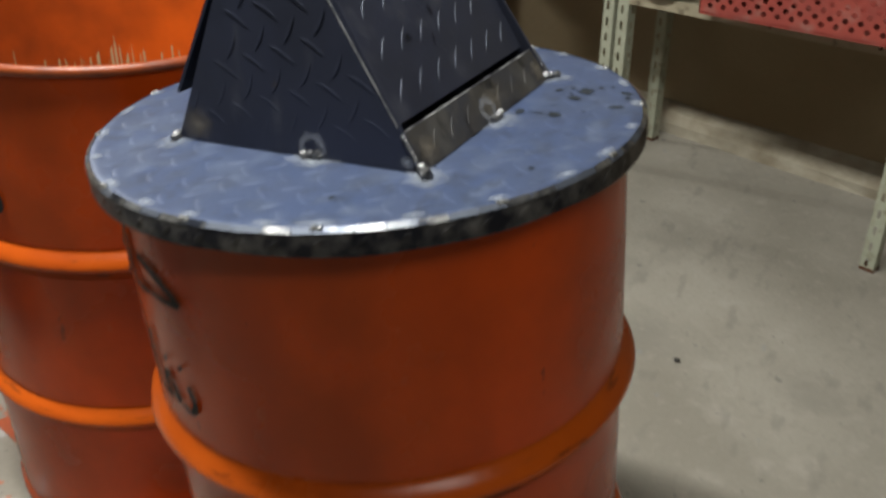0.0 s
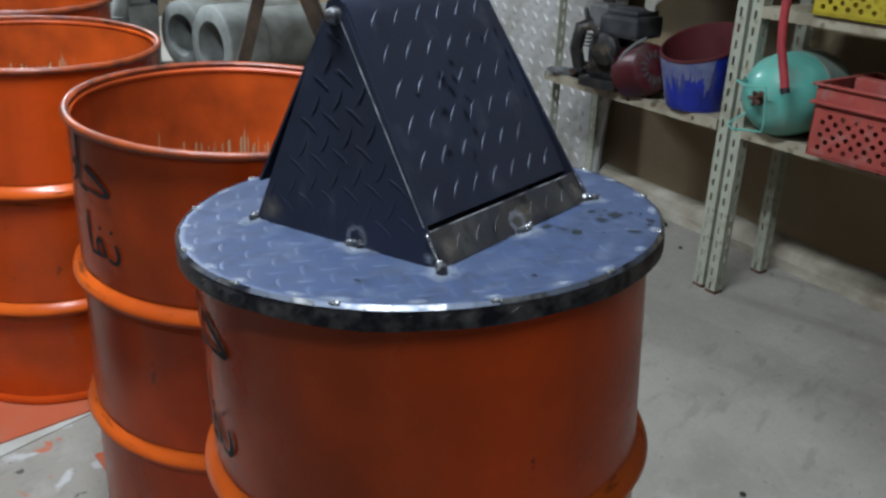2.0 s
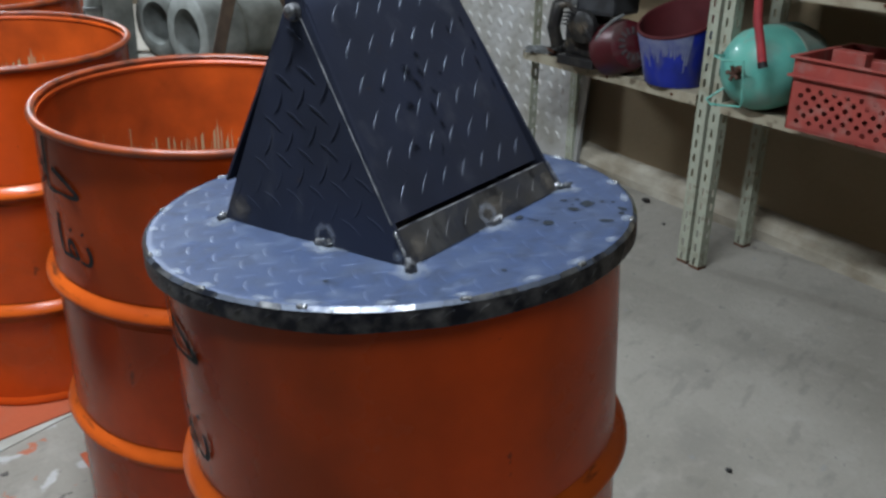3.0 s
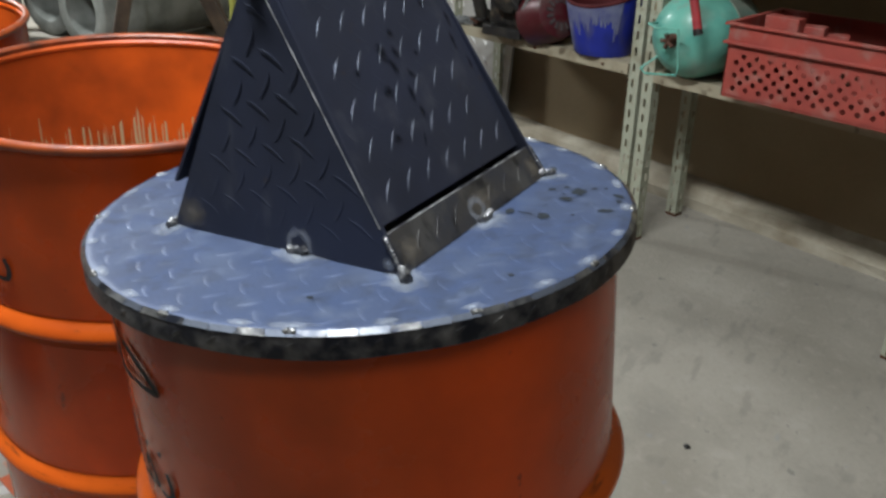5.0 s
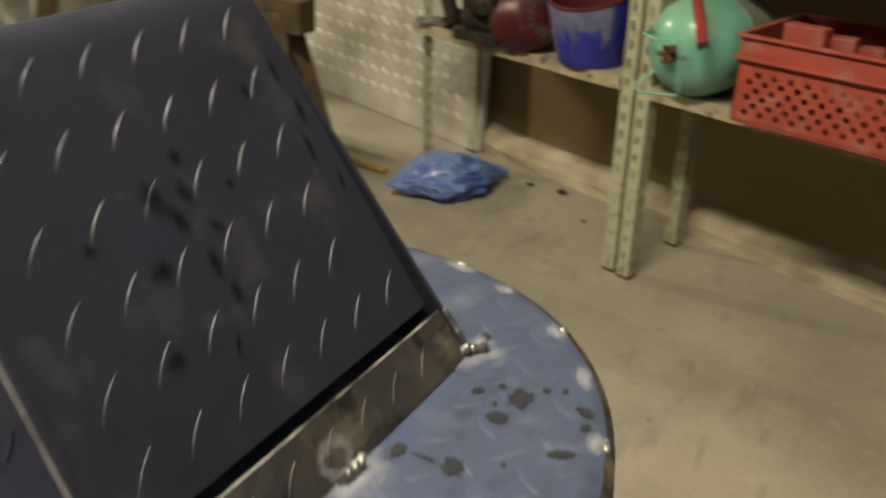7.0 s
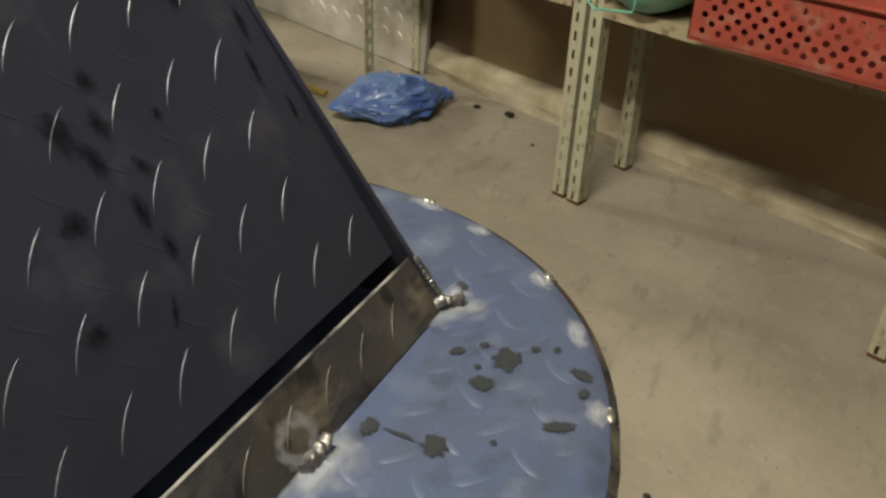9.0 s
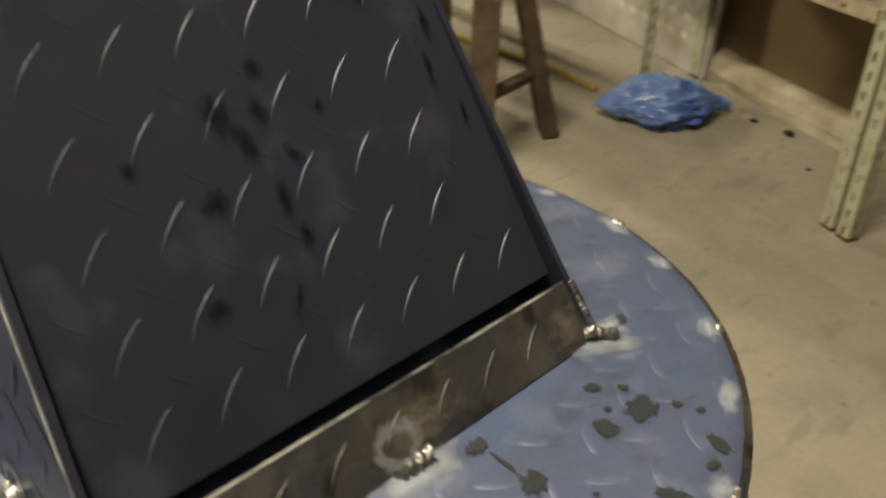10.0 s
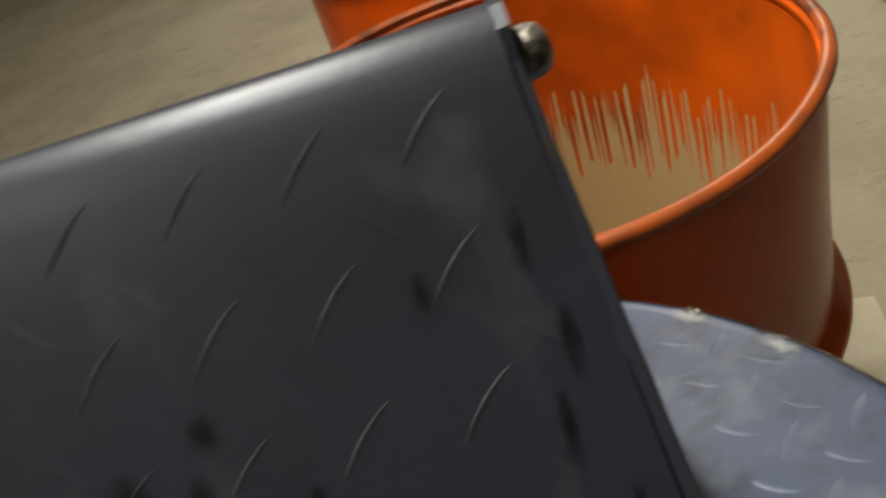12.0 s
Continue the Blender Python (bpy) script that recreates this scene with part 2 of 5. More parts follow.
def fading(m, low=0.25, high=0.75, reach=1.0, hole=0.0):
    """Thins a patch of unit size out towards its uneven edge, and inside a hole that makes it a ring."""
    n, l = m.node_tree.nodes, m.node_tree.links
    co, ln, no, ad, rg = n.new("ShaderNodeTexCoord"), n.new("ShaderNodeVectorMath"), n.new("ShaderNodeTexNoise"), n.new("ShaderNodeMath"), n.new("ShaderNodeMapRange")
    ln.operation, ad.operation = "LENGTH", "MULTIPLY_ADD"
    l.new(co.outputs["Object"], ln.inputs[0])
    no.inputs["Scale"].default_value, no.inputs["Detail"].default_value = 2.6, 5
    ob = n.new("ShaderNodeObjectInfo")
    no.noise_dimensions = "4D"
    sc = n.new("ShaderNodeMath")
    sc.operation = "MULTIPLY"
    sc.inputs[1].default_value = 60
    l.new(ob.outputs["Random"], sc.inputs[0])
    l.new(sc.outputs[0], no.inputs["W"])
    l.new(co.outputs["Object"], no.inputs["Vector"])
    wobble = 0.8 if hole else 1.5
    ad.inputs[1].default_value = wobble
    l.new(no.outputs["Fac"], ad.inputs[0])
    l.new(ln.outputs["Value"], ad.inputs[2])
    rg.inputs["From Min"].default_value, rg.inputs["From Max"].default_value = wobble / 2 + high, wobble / 2 + low
    rg.inputs["To Max"].default_value = reach
    l.new(ad.outputs[0], rg.inputs["Value"])
    out = rg.outputs["Result"]
    if hole:
        inner, mu = n.new("ShaderNodeMapRange"), n.new("ShaderNodeMath")
        inner.inputs["From Min"].default_value, inner.inputs["From Max"].default_value = wobble / 2 + hole - 0.2, wobble / 2 + hole + 0.1
        l.new(ad.outputs[0], inner.inputs["Value"])
        mu.operation = "MULTIPLY"
        l.new(out, mu.inputs[0])
        l.new(inner.outputs["Result"], mu.inputs[1])
        out = mu.outputs[0]
    l.new(out, n["Principled BSDF"].inputs["Alpha"])
    return m


HALO = fading(material("heat_halo", (0.54, 0.60, 0.72), 0.42, 0.25, 0.3, 2.5, 0.2, 9, (0.36, 0.38, 0.36), patch=0.58), 0.0, 0.85, 0.62)
RINGHALO = fading(material("heat_ring", (0.60, 0.64, 0.74), 0.45, 0.25, 0.3, 2.5, 0.2, 9, (0.30, 0.32, 0.36), patch=0.58), 0.45, 1.0, 0.6, 0.60)
SCORCH = fading(material("brown_scorch", (0.30, 0.26, 0.21), 0.5, 0.2, 0.3, 2.5, 0.2, 9, (0.16, 0.14, 0.12), patch=0.55), 0.0, 0.9, 0.6)
SMUDGE = fading(material("oily_smudge", (0.005, 0.006, 0.010), 0.6, 0.0, 0.3, 2.5, 0.0, 9), 0.0, 0.8, 0.8)
OIL = fading(material("oil_stain", (0.020, 0.025, 0.031), 0.7, 0.0, 0.3, 2.5, 0.0, 9, (0.034, 0.040, 0.046)), 0.62, 0.86, 0.92)
OIL.node_tree.nodes["Principled BSDF"].inputs["Specular IOR Level"].default_value = 0.15
SMUDGE.node_tree.nodes["Principled BSDF"].inputs["Specular IOR Level"].default_value = 0.12


def by_island(m, dull, share):
    """Leaves a share of the pieces of a mesh dull, each piece by chance."""
    n, l = m.node_tree.nodes, m.node_tree.links
    b = n["Principled BSDF"]
    ge, rg, mix, ro = n.new("ShaderNodeNewGeometry"), n.new("ShaderNodeMapRange"), n.new("ShaderNodeMix"), n.new("ShaderNodeMapRange")
    rg.inputs["From Min"].default_value, rg.inputs["From Max"].default_value = share - 0.15, share + 0.15
    l.new(ge.outputs["Random Per Island"], rg.inputs["Value"])
    mix.data_type = "RGBA"
    mix.inputs["A"].default_value = (*(c * TONE for c in dull), 1)
    l.new(rg.outputs["Result"], mix.inputs["Factor"])
    l.new(b.inputs["Base Color"].links[0].from_socket, mix.inputs["B"])
    l.new(mix.outputs["Result"], b.inputs["Base Color"])
    ro.inputs["To Min"].default_value, ro.inputs["To Max"].default_value = 0.55, 0.28
    l.new(rg.outputs["Result"], ro.inputs["Value"])
    l.new(ro.outputs["Result"], b.inputs["Roughness"])


# bright flats hold a glint in their colour, the others stay dull
by_island(EDGE, (0.12, 0.135, 0.17), 0.42)
spots(FLOORM, (0.24, 0.22, 0.19), 3.5, 0.56, 0.20, most=0.55)
spots(FLOORM, (0.52, 0.48, 0.42), 11, 0.58, 0.16, most=0.4)
spots(FLOORM, (0.17, 0.16, 0.15), 26, 0.69, 0.03, most=0.6)
spots(FLOORM, (0.30, 0.32, 0.36), 17, 0.70, 0.05, most=0.4)
spots(FLOORM, (0.30, 0.265, 0.225), 48, 0.54, 0.14, most=0.25)
spots(FLOORM, (0.50, 0.45, 0.39), 33, 0.56, 0.14, most=0.25)
spots(FLOORM, (0.20, 0.18, 0.16), 8, 0.60, 0.10, (1, 2.5, 1), most=0.35)
spots(FLOORM, (0.62, 0.60, 0.56), 60, 0.73, 0.03, most=0.4)
spots(FLOORM, (0.62, 0.15, 0.06), 20, 0.62, 0.03, centre=(-0.05, 0.85, 0), reach=0.75, most=0.8)
spots(FLOORM, (0.66, 0.64, 0.62), 13, 0.61, 0.05, centre=(-0.05, 0.85, 0), reach=0.7, most=0.8)
spots(FLOORM, (0.05, 0.045, 0.045), 17, 0.66, 0.03, centre=(-0.05, 0.8, 0), reach=0.6, most=0.8)
spots(LIDSTEEL, (0.075, 0.10, 0.17), 34, 0.52, 0.14, most=0.65)
spots(LIDSTEEL, (0.155, 0.192, 0.285), 21, 0.58, 0.12, most=0.6)
spots(RIMPAINT, (0.05, 0.022, 0.012), 13, 0.60, 0.06, most=0.75)
spots(DARKMETAL, (0.26, 0.24, 0.21), 14, 0.54, 0.16, most=0.7)
spots(MAROON, (0.13, 0.10, 0.09), 12, 0.56, 0.14, most=0.6)
spots(GREASE, (0.24, 0.19, 0.13), 18, 0.56, 0.14, most=0.7)
spots(BLUEP, (0.16, 0.17, 0.30), 16, 0.56, 0.16, (1, 1, 0.4), most=0.6)
spots(TANK, (0.34, 0.42, 0.34), 9, 0.56, 0.16, most=0.5)
spots(SHELFM, (0.14, 0.10, 0.06), 20, 0.60, 0.08, most=0.8)
spots(ANGLE, (0.24, 0.19, 0.12), 30, 0.60, 0.08, most=0.7)
spots(CRATE, (0.30, 0.12, 0.09), 18, 0.55, 0.2, most=0.5)
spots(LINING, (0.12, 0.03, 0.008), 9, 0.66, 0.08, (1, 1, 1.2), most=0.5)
spots(RIBPAINT, (0.05, 0.025, 0.016), 9, 0.60, 0.08, (1, 1, 9), most=0.8)
spots(RIBPAINT, (0.16, 0.04, 0.012), 30, 0.64, 0.08, (1, 1, 5), most=0.6)
spots(ORANGE, (0.30, 0.03, 0.004), 3.0, 0.55, 0.25, (1.6, 1.6, 0.35), most=0.5)
spots(ORANGE, (0.62, 0.22, 0.10), 14, 0.71, 0.04, (1, 1, 0.5), most=0.35)
spots(ORANGE, (0.06, 0.03, 0.02), 34, 0.72, 0.02, (1, 1, 0.6), most=0.6)
spots(STRIPSTEEL, (0.11, 0.105, 0.10), 30, 0.54, 0.12, (1.3, 0.8, 0.7), most=0.7)
spots(STRIPSTEEL, (0.016, 0.016, 0.018), 34, 0.55, 0.10, (1.3, 0.8, 0.7), most=0.8)
spots(LIDSTEEL, (0.155, 0.195, 0.29), 13, 0.57, 0.12, most=0.5)
spots(LIDSTEEL, (0.07, 0.09, 0.15), 24, 0.55, 0.10, most=0.55)
spots(LIDSTEEL, (0.05, 0.062, 0.10), 55, 0.56, 0.10, most=0.5)
spots(LIDSTEEL, (0.14, 0.175, 0.265), 42, 0.58, 0.10, most=0.4)
spots(STEEL, (0.026, 0.029, 0.045), 12, 0.50, 0.18, most=0.7)
spots(STEEL, (0.075, 0.078, 0.10), 20, 0.60, 0.10, (1, 1.4, 0.6), most=0.6)
spots(STEEL, (0.06, 0.045, 0.04), 45, 0.68, 0.05, most=0.6)
spots(CRATE, (0.46, 0.27, 0.23), 18, 0.54, 0.16, most=0.55)
spots(TANK, (0.34, 0.40, 0.33), 16, 0.62, 0.10, most=0.5)
spots(PLASTER, (0.30, 0.215, 0.12), 2.4, 0.54, 0.2, most=0.45)


# ---- building ----
def thing(name, label, category, at=None, group="", kind=""):
    ob = new(name)
    ob.empty_display_size = 0.05
    ob.matrix_basis = at or Matrix()
    return tagged(ob, label, category, group, kind)


def part(name, bm, mat, parent=None, label="", smooth=True, m=None):
    me = bpy.data.meshes.new(name)
    bmesh.ops.recalc_face_normals(bm, faces=bm.faces)
    bm.to_mesh(me)
    bm.free()
    for p in me.polygons:
        p.use_smooth = smooth
    if smooth:
        me.set_sharp_from_angle(angle=radians(38))
    me.materials.append(mat)
    ob = new(name, me)
    if parent:
        ob.parent = parent
    if m:
        ob.matrix_basis = m
    if label:
        tagged(ob, label)
    return ob


def box(bm, x0, x1, y0, y1, z0, z1, m=None, bevel=0.0):
    r = bmesh.ops.create_cube(bm, size=1, matrix=Matrix.Translation(((x0 + x1) / 2, (y0 + y1) / 2, (z0 + z1) / 2)) @ Matrix.Diagonal((x1 - x0, y1 - y0, z1 - z0, 1)))
    vs = r["verts"]
    if bevel:
        es = list({e for v in vs for e in v.link_edges})
        out = bmesh.ops.bevel(bm, geom=es, offset=bevel, segments=2, affect="EDGES", profile=0.6)
        vs = list({v for f in out["faces"] for v in f.verts} | {v for v in vs if v.is_valid})
    if m:
        bmesh.ops.transform(bm, matrix=m, verts=[v for v in vs if v.is_valid])
    return vs


def lathe(bm, profile, n=64, m=None):
    """Turns a profile of (radius, height) round z."""
    rings = []
    for r, z in profile:
        if r < 1e-6:
            rings.append([bm.verts.new((0, 0, z))])
        else:
            rings.append([bm.verts.new((r * math.cos(a), r * math.sin(a), z)) for a in (2 * math.pi * k / n for k in range(n))])
    for p, q in zip(rings, rings[1:]):
        for k in range(n):
            j = (k + 1) % n
            if len(p) == 1 and len(q) > 1:
                bm.faces.new((p[0], q[k], q[j]))
            elif len(q) == 1 and len(p) > 1:
                bm.faces.new((p[k], p[j], q[0]))
            elif len(p) > 1:
                bm.faces.new((p[k], p[j], q[j], q[k]))
    if m:
        bmesh.ops.transform(bm, matrix=m, verts=[v for r in rings for v in r])


def tube(bm, points, radius, n=8, cap=True):
    """A round bar along points."""
    pts = [Vector(p) for p in points]
    rings = []
    side = None
    for i, p in enumerate(pts):
        d = (pts[min(i + 1, len(pts) - 1)] - pts[max(i - 1, 0)]).normalized()
        if side is None:
            side = d.orthogonal().normalized()
        side = (side - d * side.dot(d)).normalized()
        other = d.cross(side)
        r = radius[i] if isinstance(radius, (list, tuple)) else radius
        rings.append([bm.verts.new(p + r * (math.cos(a) * side + math.sin(a) * other)) for a in (2 * math.pi * k / n for k in range(n))])
    for a, b in zip(rings, rings[1:]):
        for k in range(n):
            bm.faces.new((a[k], a[(k + 1) % n], b[(k + 1) % n], b[k]))
    if cap:
        bm.faces.new(rings[0])
        bm.faces.new(rings[-1])


# ---- structure ----
U = Vector((0.300, 0.954, 0))     # along the rack and its wall
V = Vector((0.954, -0.300, 0))    # from the rack towards the wall
RACK = Matrix(((V.x, U.x, 0, 2.037), (V.y, U.y, 0, 0.402), (0, 0, 1, 0), (0, 0, 0, 1)))  # x into the wall, y along it

# the wall runs a little askew to the rack
WALL = RACK @ Matrix.Translation((0.37, 1.1, 0)) @ Matrix.Rotation(radians(4.5), 4, "Z") @ Matrix.Translation((-0.37, -1.1, 0))


def structure(name, label, category, bm, mat, m=None):
    return tagged(part(name, bm, mat, smooth=False, m=m), label, category, kind="structure")


bm = bmesh.new()
box(bm, -5.2, 7, -5.2, 8, -0.2, 0)
structure("floor", "worn tan-grey concrete workshop floor with stains", "floor", bm, FLOORM)
bm = bmesh.new()
box(bm, 0.37, 0.57, -5.5, 5.2, 0, 3.0)
structure("wall_east", "stained beige plaster wall behind the rack", "wall", bm, PLASTER, WALL)
bm = bmesh.new()
box(bm, -6.5, 0.37, 5.0, 5.2, 0, 3.0)
structure("wall_north", "grimy brown plaster wall behind stored material", "wall", bm, FARWALL, RACK)
# west and south are added unseen, to close the room and bounce light
bm = bmesh.new()
box(bm, -6.7, -6.5, -5.5, 5.2, 0, 3.0)
structure("wall_west", "plain unseen wall closing the room, toned for bounced light", "wall", bm, BOUNCEWALL, RACK)
bm = bmesh.new()
box(bm, -6.5, 1.2, -5.7, -5.5, 0, 3.0)
structure("wall_south", "plain unseen wall closing the room, toned for bounced light", "wall", bm, BOUNCEWALL, RACK)
bm = bmesh.new()
box(bm, -6.7, 1.4, -5.7, 5.2, 3.0, 3.15)
structure("ceiling", "pale painted workshop ceiling", "ceiling", bm, CEIL, RACK)

# rough mortar ledge along the foot of the wall
bm = bmesh.new()
N = 60
prof = [(0.37, 0.0), (0.310, 0.0), (0.306, 0.038), (0.322, 0.078), (0.37, 0.100)]
grid = []
for i in range(N + 1):
    y = -5.0 + 9.9 * i / N
    grid.append([bm.verts.new((x + (0 if k in (0, 4) else 0.010 * noise.noise((y * 3.1, k, 0))), y, z + (0.012 * noise.noise((y * 2.3, k, 5)) if z else 0))) for k, (x, z) in enumerate(prof)])
for a, b in zip(grid, grid[1:]):
    for k in range(len(prof) - 1):
        bm.faces.new((a[k], a[k + 1], b[k + 1], b[k]))
structure("baseboard", "rough pale mortar ledge along the foot of the wall", "skirting", bm, PLINTH, WALL)

# a fitting is added over every lamp, the fill too; none is seen
for at, watts in LAMPS:
    fx = thing("ceiling_light", "white fluorescent tube fitting, added out of view", "lamp", Matrix.Translation((at[0], at[1], at[2] + 0.04)), "tube lights")
    bm = bmesh.new()
    box(bm, -0.06, 0.06, -0.66, 0.66, 0.04, 0.10, bevel=0.008)
    part("housing", bm, CEIL, fx, smooth=False)
    bm = bmesh.new()
    tube(bm, [(0, -0.6, 0.022), (0, 0.6, 0.022)], 0.013, 10)
    part("tube", bm, LAMPM, fx, "glowing glass tube")


# ---- drums ----
def stroke(bm, pts, width, m):
    """A flat brush stroke through (u, v) points, mapped by m onto a drum."""
    c = [Vector((*p, 0)) for p in pts]
    fine = []
    for i in range(len(c) - 1):
        p0, p1, p2, p3 = c[max(i - 1, 0)], c[i], c[i + 1], c[min(i + 2, len(c) - 1)]
        for k in range(6):
            t = k / 6
            fine.append(0.5 * (2 * p1 + (p2 - p0) * t + (2 * p0 - 5 * p1 + 4 * p2 - p3) * t * t + (3 * p1 - p0 - 3 * p2 + p3) * t ** 3))
    fine.append(c[-1])
    row = []
    for i, p in enumerate(fine):
        d = (fine[min(i + 1, len(fine) - 1)] - fine[max(i - 1, 0)]).normalized()
        w = width * (0.5 + 0.5 * math.sin(math.pi * min(1, 0.25 + 0.8 * i / len(fine)))) * (0.9 + 0.2 * noise.noise((i * 0.7, width * 90, 0)))
        s = Vector((-d.y, d.x, 0)) * w / 2
        row.append((bm.verts.new(m(p + s)), bm.verts.new(m(p - s))))
    for a, b in zip(row, row[1:]):
        bm.faces.new((a[0], a[1], b[1], b[0]))


# the two hand-painted words, in metres: u to the viewer's right, v up
WORDS = {
    "upper": [([(-0.030, 0.012), (-0.012, 0.006), (0.012, -0.006), (0.034, -0.022), (0.014, -0.026), (-0.020, -0.026)], 0.011),
              ([(-0.050, 0.060), (-0.052, 0.015), (-0.050, -0.026)], 0.011), ([(-0.050, -0.026), (-0.03, -0.027), (-0.020, -0.026)], 0.010),
              ([(-0.078, 0.004), (-0.070, 0.014), (-0.064, 0.0), (-0.072, -0.02), (-0.09, -0.03)], 0.010)],
    "lower": [([(0.036, 0.008), (0.042, -0.012), (0.034, -0.026), (0.014, -0.024)], 0.010), ([(0.026, 0.030), (0.030, 0.026)], 0.011),
              ([(0.012, -0.022), (0.004, -0.006), (-0.006, 0.008), (-0.014, -0.004), (-0.006, -0.020), (0.012, -0.022)], 0.010), ([(-0.004, 0.030), (0.000, 0.026)], 0.011),
              ([(-0.006, -0.022), (-0.034, -0.022)], 0.009), ([(-0.036, 0.050), (-0.038, 0.01), (-0.034, -0.022)], 0.011)],
}


# a rolled rib from below: a tight crease, an undercut lower face, the crest and a long upper face
RIB = ((0, -0.026), (-0.0022, -0.017), (-0.002, -0.012), (0.004, -0.0090), (0.011, -0.0070), (0.0150, -0.0045), (0.0166, -0.0010), (0.0160, 0.0030), (0.0136, 0.0080), (0.0090, 0.0135), (0.0035, 0.0180), (-0.0006, 0.0215), (-0.0012, 0.0235), (0, 0.026))


def drum(label, at, height=0.885, radius=0.288, words=None, seed=0, ribs_down=(0.577, 0.285), slip=(0.004, 0.0)):
    root = thing("steel_drum", label, "drum", at, "orange drums")
    ribs = [height - d for d in ribs_down]

    def shell(z0, z1):
        return [(radius, z0), (radius, (z0 + z1) / 2), (radius, z1)]

    def dent(bm):
        for v in bm.verts:
            a = math.atan2(v.co.y, v.co.x)
            d = 0.0022 * noise.noise((2.2 * math.cos(a) + seed * 7, 2.2 * math.sin(a), v.co.z * 5))
            r = math.hypot(v.co.x, v.co.y)
            if r > 0.2:
                v.co.x *= 1 + d / r
                v.co.y *= 1 + d / r

    half = 0.026
    spans = [(0.022, ribs[0] - half), (ribs[0] + half, ribs[1] - half), (ribs[1] + half, height - 0.014)]
    bm = bmesh.new()
    prof = [(0.0, 0.012), (radius - 0.012, 0.012), (radius - 0.004, 0.0), (radius + 0.005, 0.003), (radius + 0.005, 0.014), (radius, 0.022)]
    lathe(bm, prof, 96)
    dent(bm)
    part("bottom_chime", bm, ORANGE, root)
    for z0, z1 in spans:
        bm = bmesh.new()
        lathe(bm, [(radius, z0 + (z1 - z0) * k / 8) for k in range(9)], 96)
        dent(bm)
        part("wall", bm, ORANGE, root)
    for c in ribs:
        bm = bmesh.new()
        prof = [(radius + dr, c + dz) for dr, dz in RIB]
        lathe(bm, prof, 96)
        dent(bm)
        part("rib", bm, RIBPAINT, root)
    bm = bmesh.new()
    prof = [(radius, height - 0.014)]
    for k in range(11):
        a = -math.pi * 0.65 + 1.5 * math.pi * k / 10
        prof.append((radius + 0.001 + 0.0075 * math.cos(a), height - 0.0075 + 0.0075 * math.sin(a)))
    prof += [(radius - 0.004, height - 0.012)]
    lathe(bm, prof, 96)
    dent(bm)
    part("rolled_rim", bm, RIMPAINT, root)
    bm = bmesh.new()
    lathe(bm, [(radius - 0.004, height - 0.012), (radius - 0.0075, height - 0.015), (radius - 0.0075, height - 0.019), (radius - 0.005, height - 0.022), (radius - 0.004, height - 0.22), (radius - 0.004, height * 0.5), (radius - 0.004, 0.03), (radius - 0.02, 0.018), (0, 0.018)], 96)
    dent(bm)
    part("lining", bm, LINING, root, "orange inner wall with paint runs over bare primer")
    if words is not None:
        for key, v0, du in (("upper", 0.805, 0.0), ("lower", 0.690 + slip[1], slip[0])):
            bm = bmesh.new()
            for pts, w in WORDS[key]:
                stroke(bm, pts, w, lambda p: Vector(((radius + 0.0025) * math.cos(words + (p.x + du) / radius), (radius + 0.0025) * math.sin(words + (p.x + du) / radius), height - 0.885 + v0 + p.y)))
            part("lettering", bm, INK, root, "hand-painted black letters")
    return root


LID = Matrix.Translation((0.147, 0.152, 0.90)) @ Matrix.Rotation(math.atan(-0.118), 4, "X") @ Matrix.Rotation(math.atan(0.008), 4, "Y")
drum("orange painted steel drum under the tread plate lid", LID @ Matrix.Translation((0, 0, -0.866)), 0.860, words=radians(163), seed=1, ribs_down=(0.601, 0.308), slip=(-0.018, -0.020))
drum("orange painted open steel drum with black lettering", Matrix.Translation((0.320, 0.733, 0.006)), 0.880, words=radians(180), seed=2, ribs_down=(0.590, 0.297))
drum("orange painted open steel drum on a sprayed board", Matrix.Translation((0.36, 1.535, 0.009)), 0.835, 0.285, seed=3)
drum("orange painted open steel drum at the back of the row", Matrix.Translation((0.60, 2.13, 0.004)), 0.84, seed=4)

# ---- lid with its hood ----
lid = thing("drum_lid", "blue-grey tread plate drum lid with a tent-shaped swing hood", "lid", LID)
R = 0.304
HX0, HX1, HY0, HY1, HZ = -0.147, 0.164, -0.152, 0.148, 0.262
TX0, TX1, TY = -0.121, 0.138, 0.012


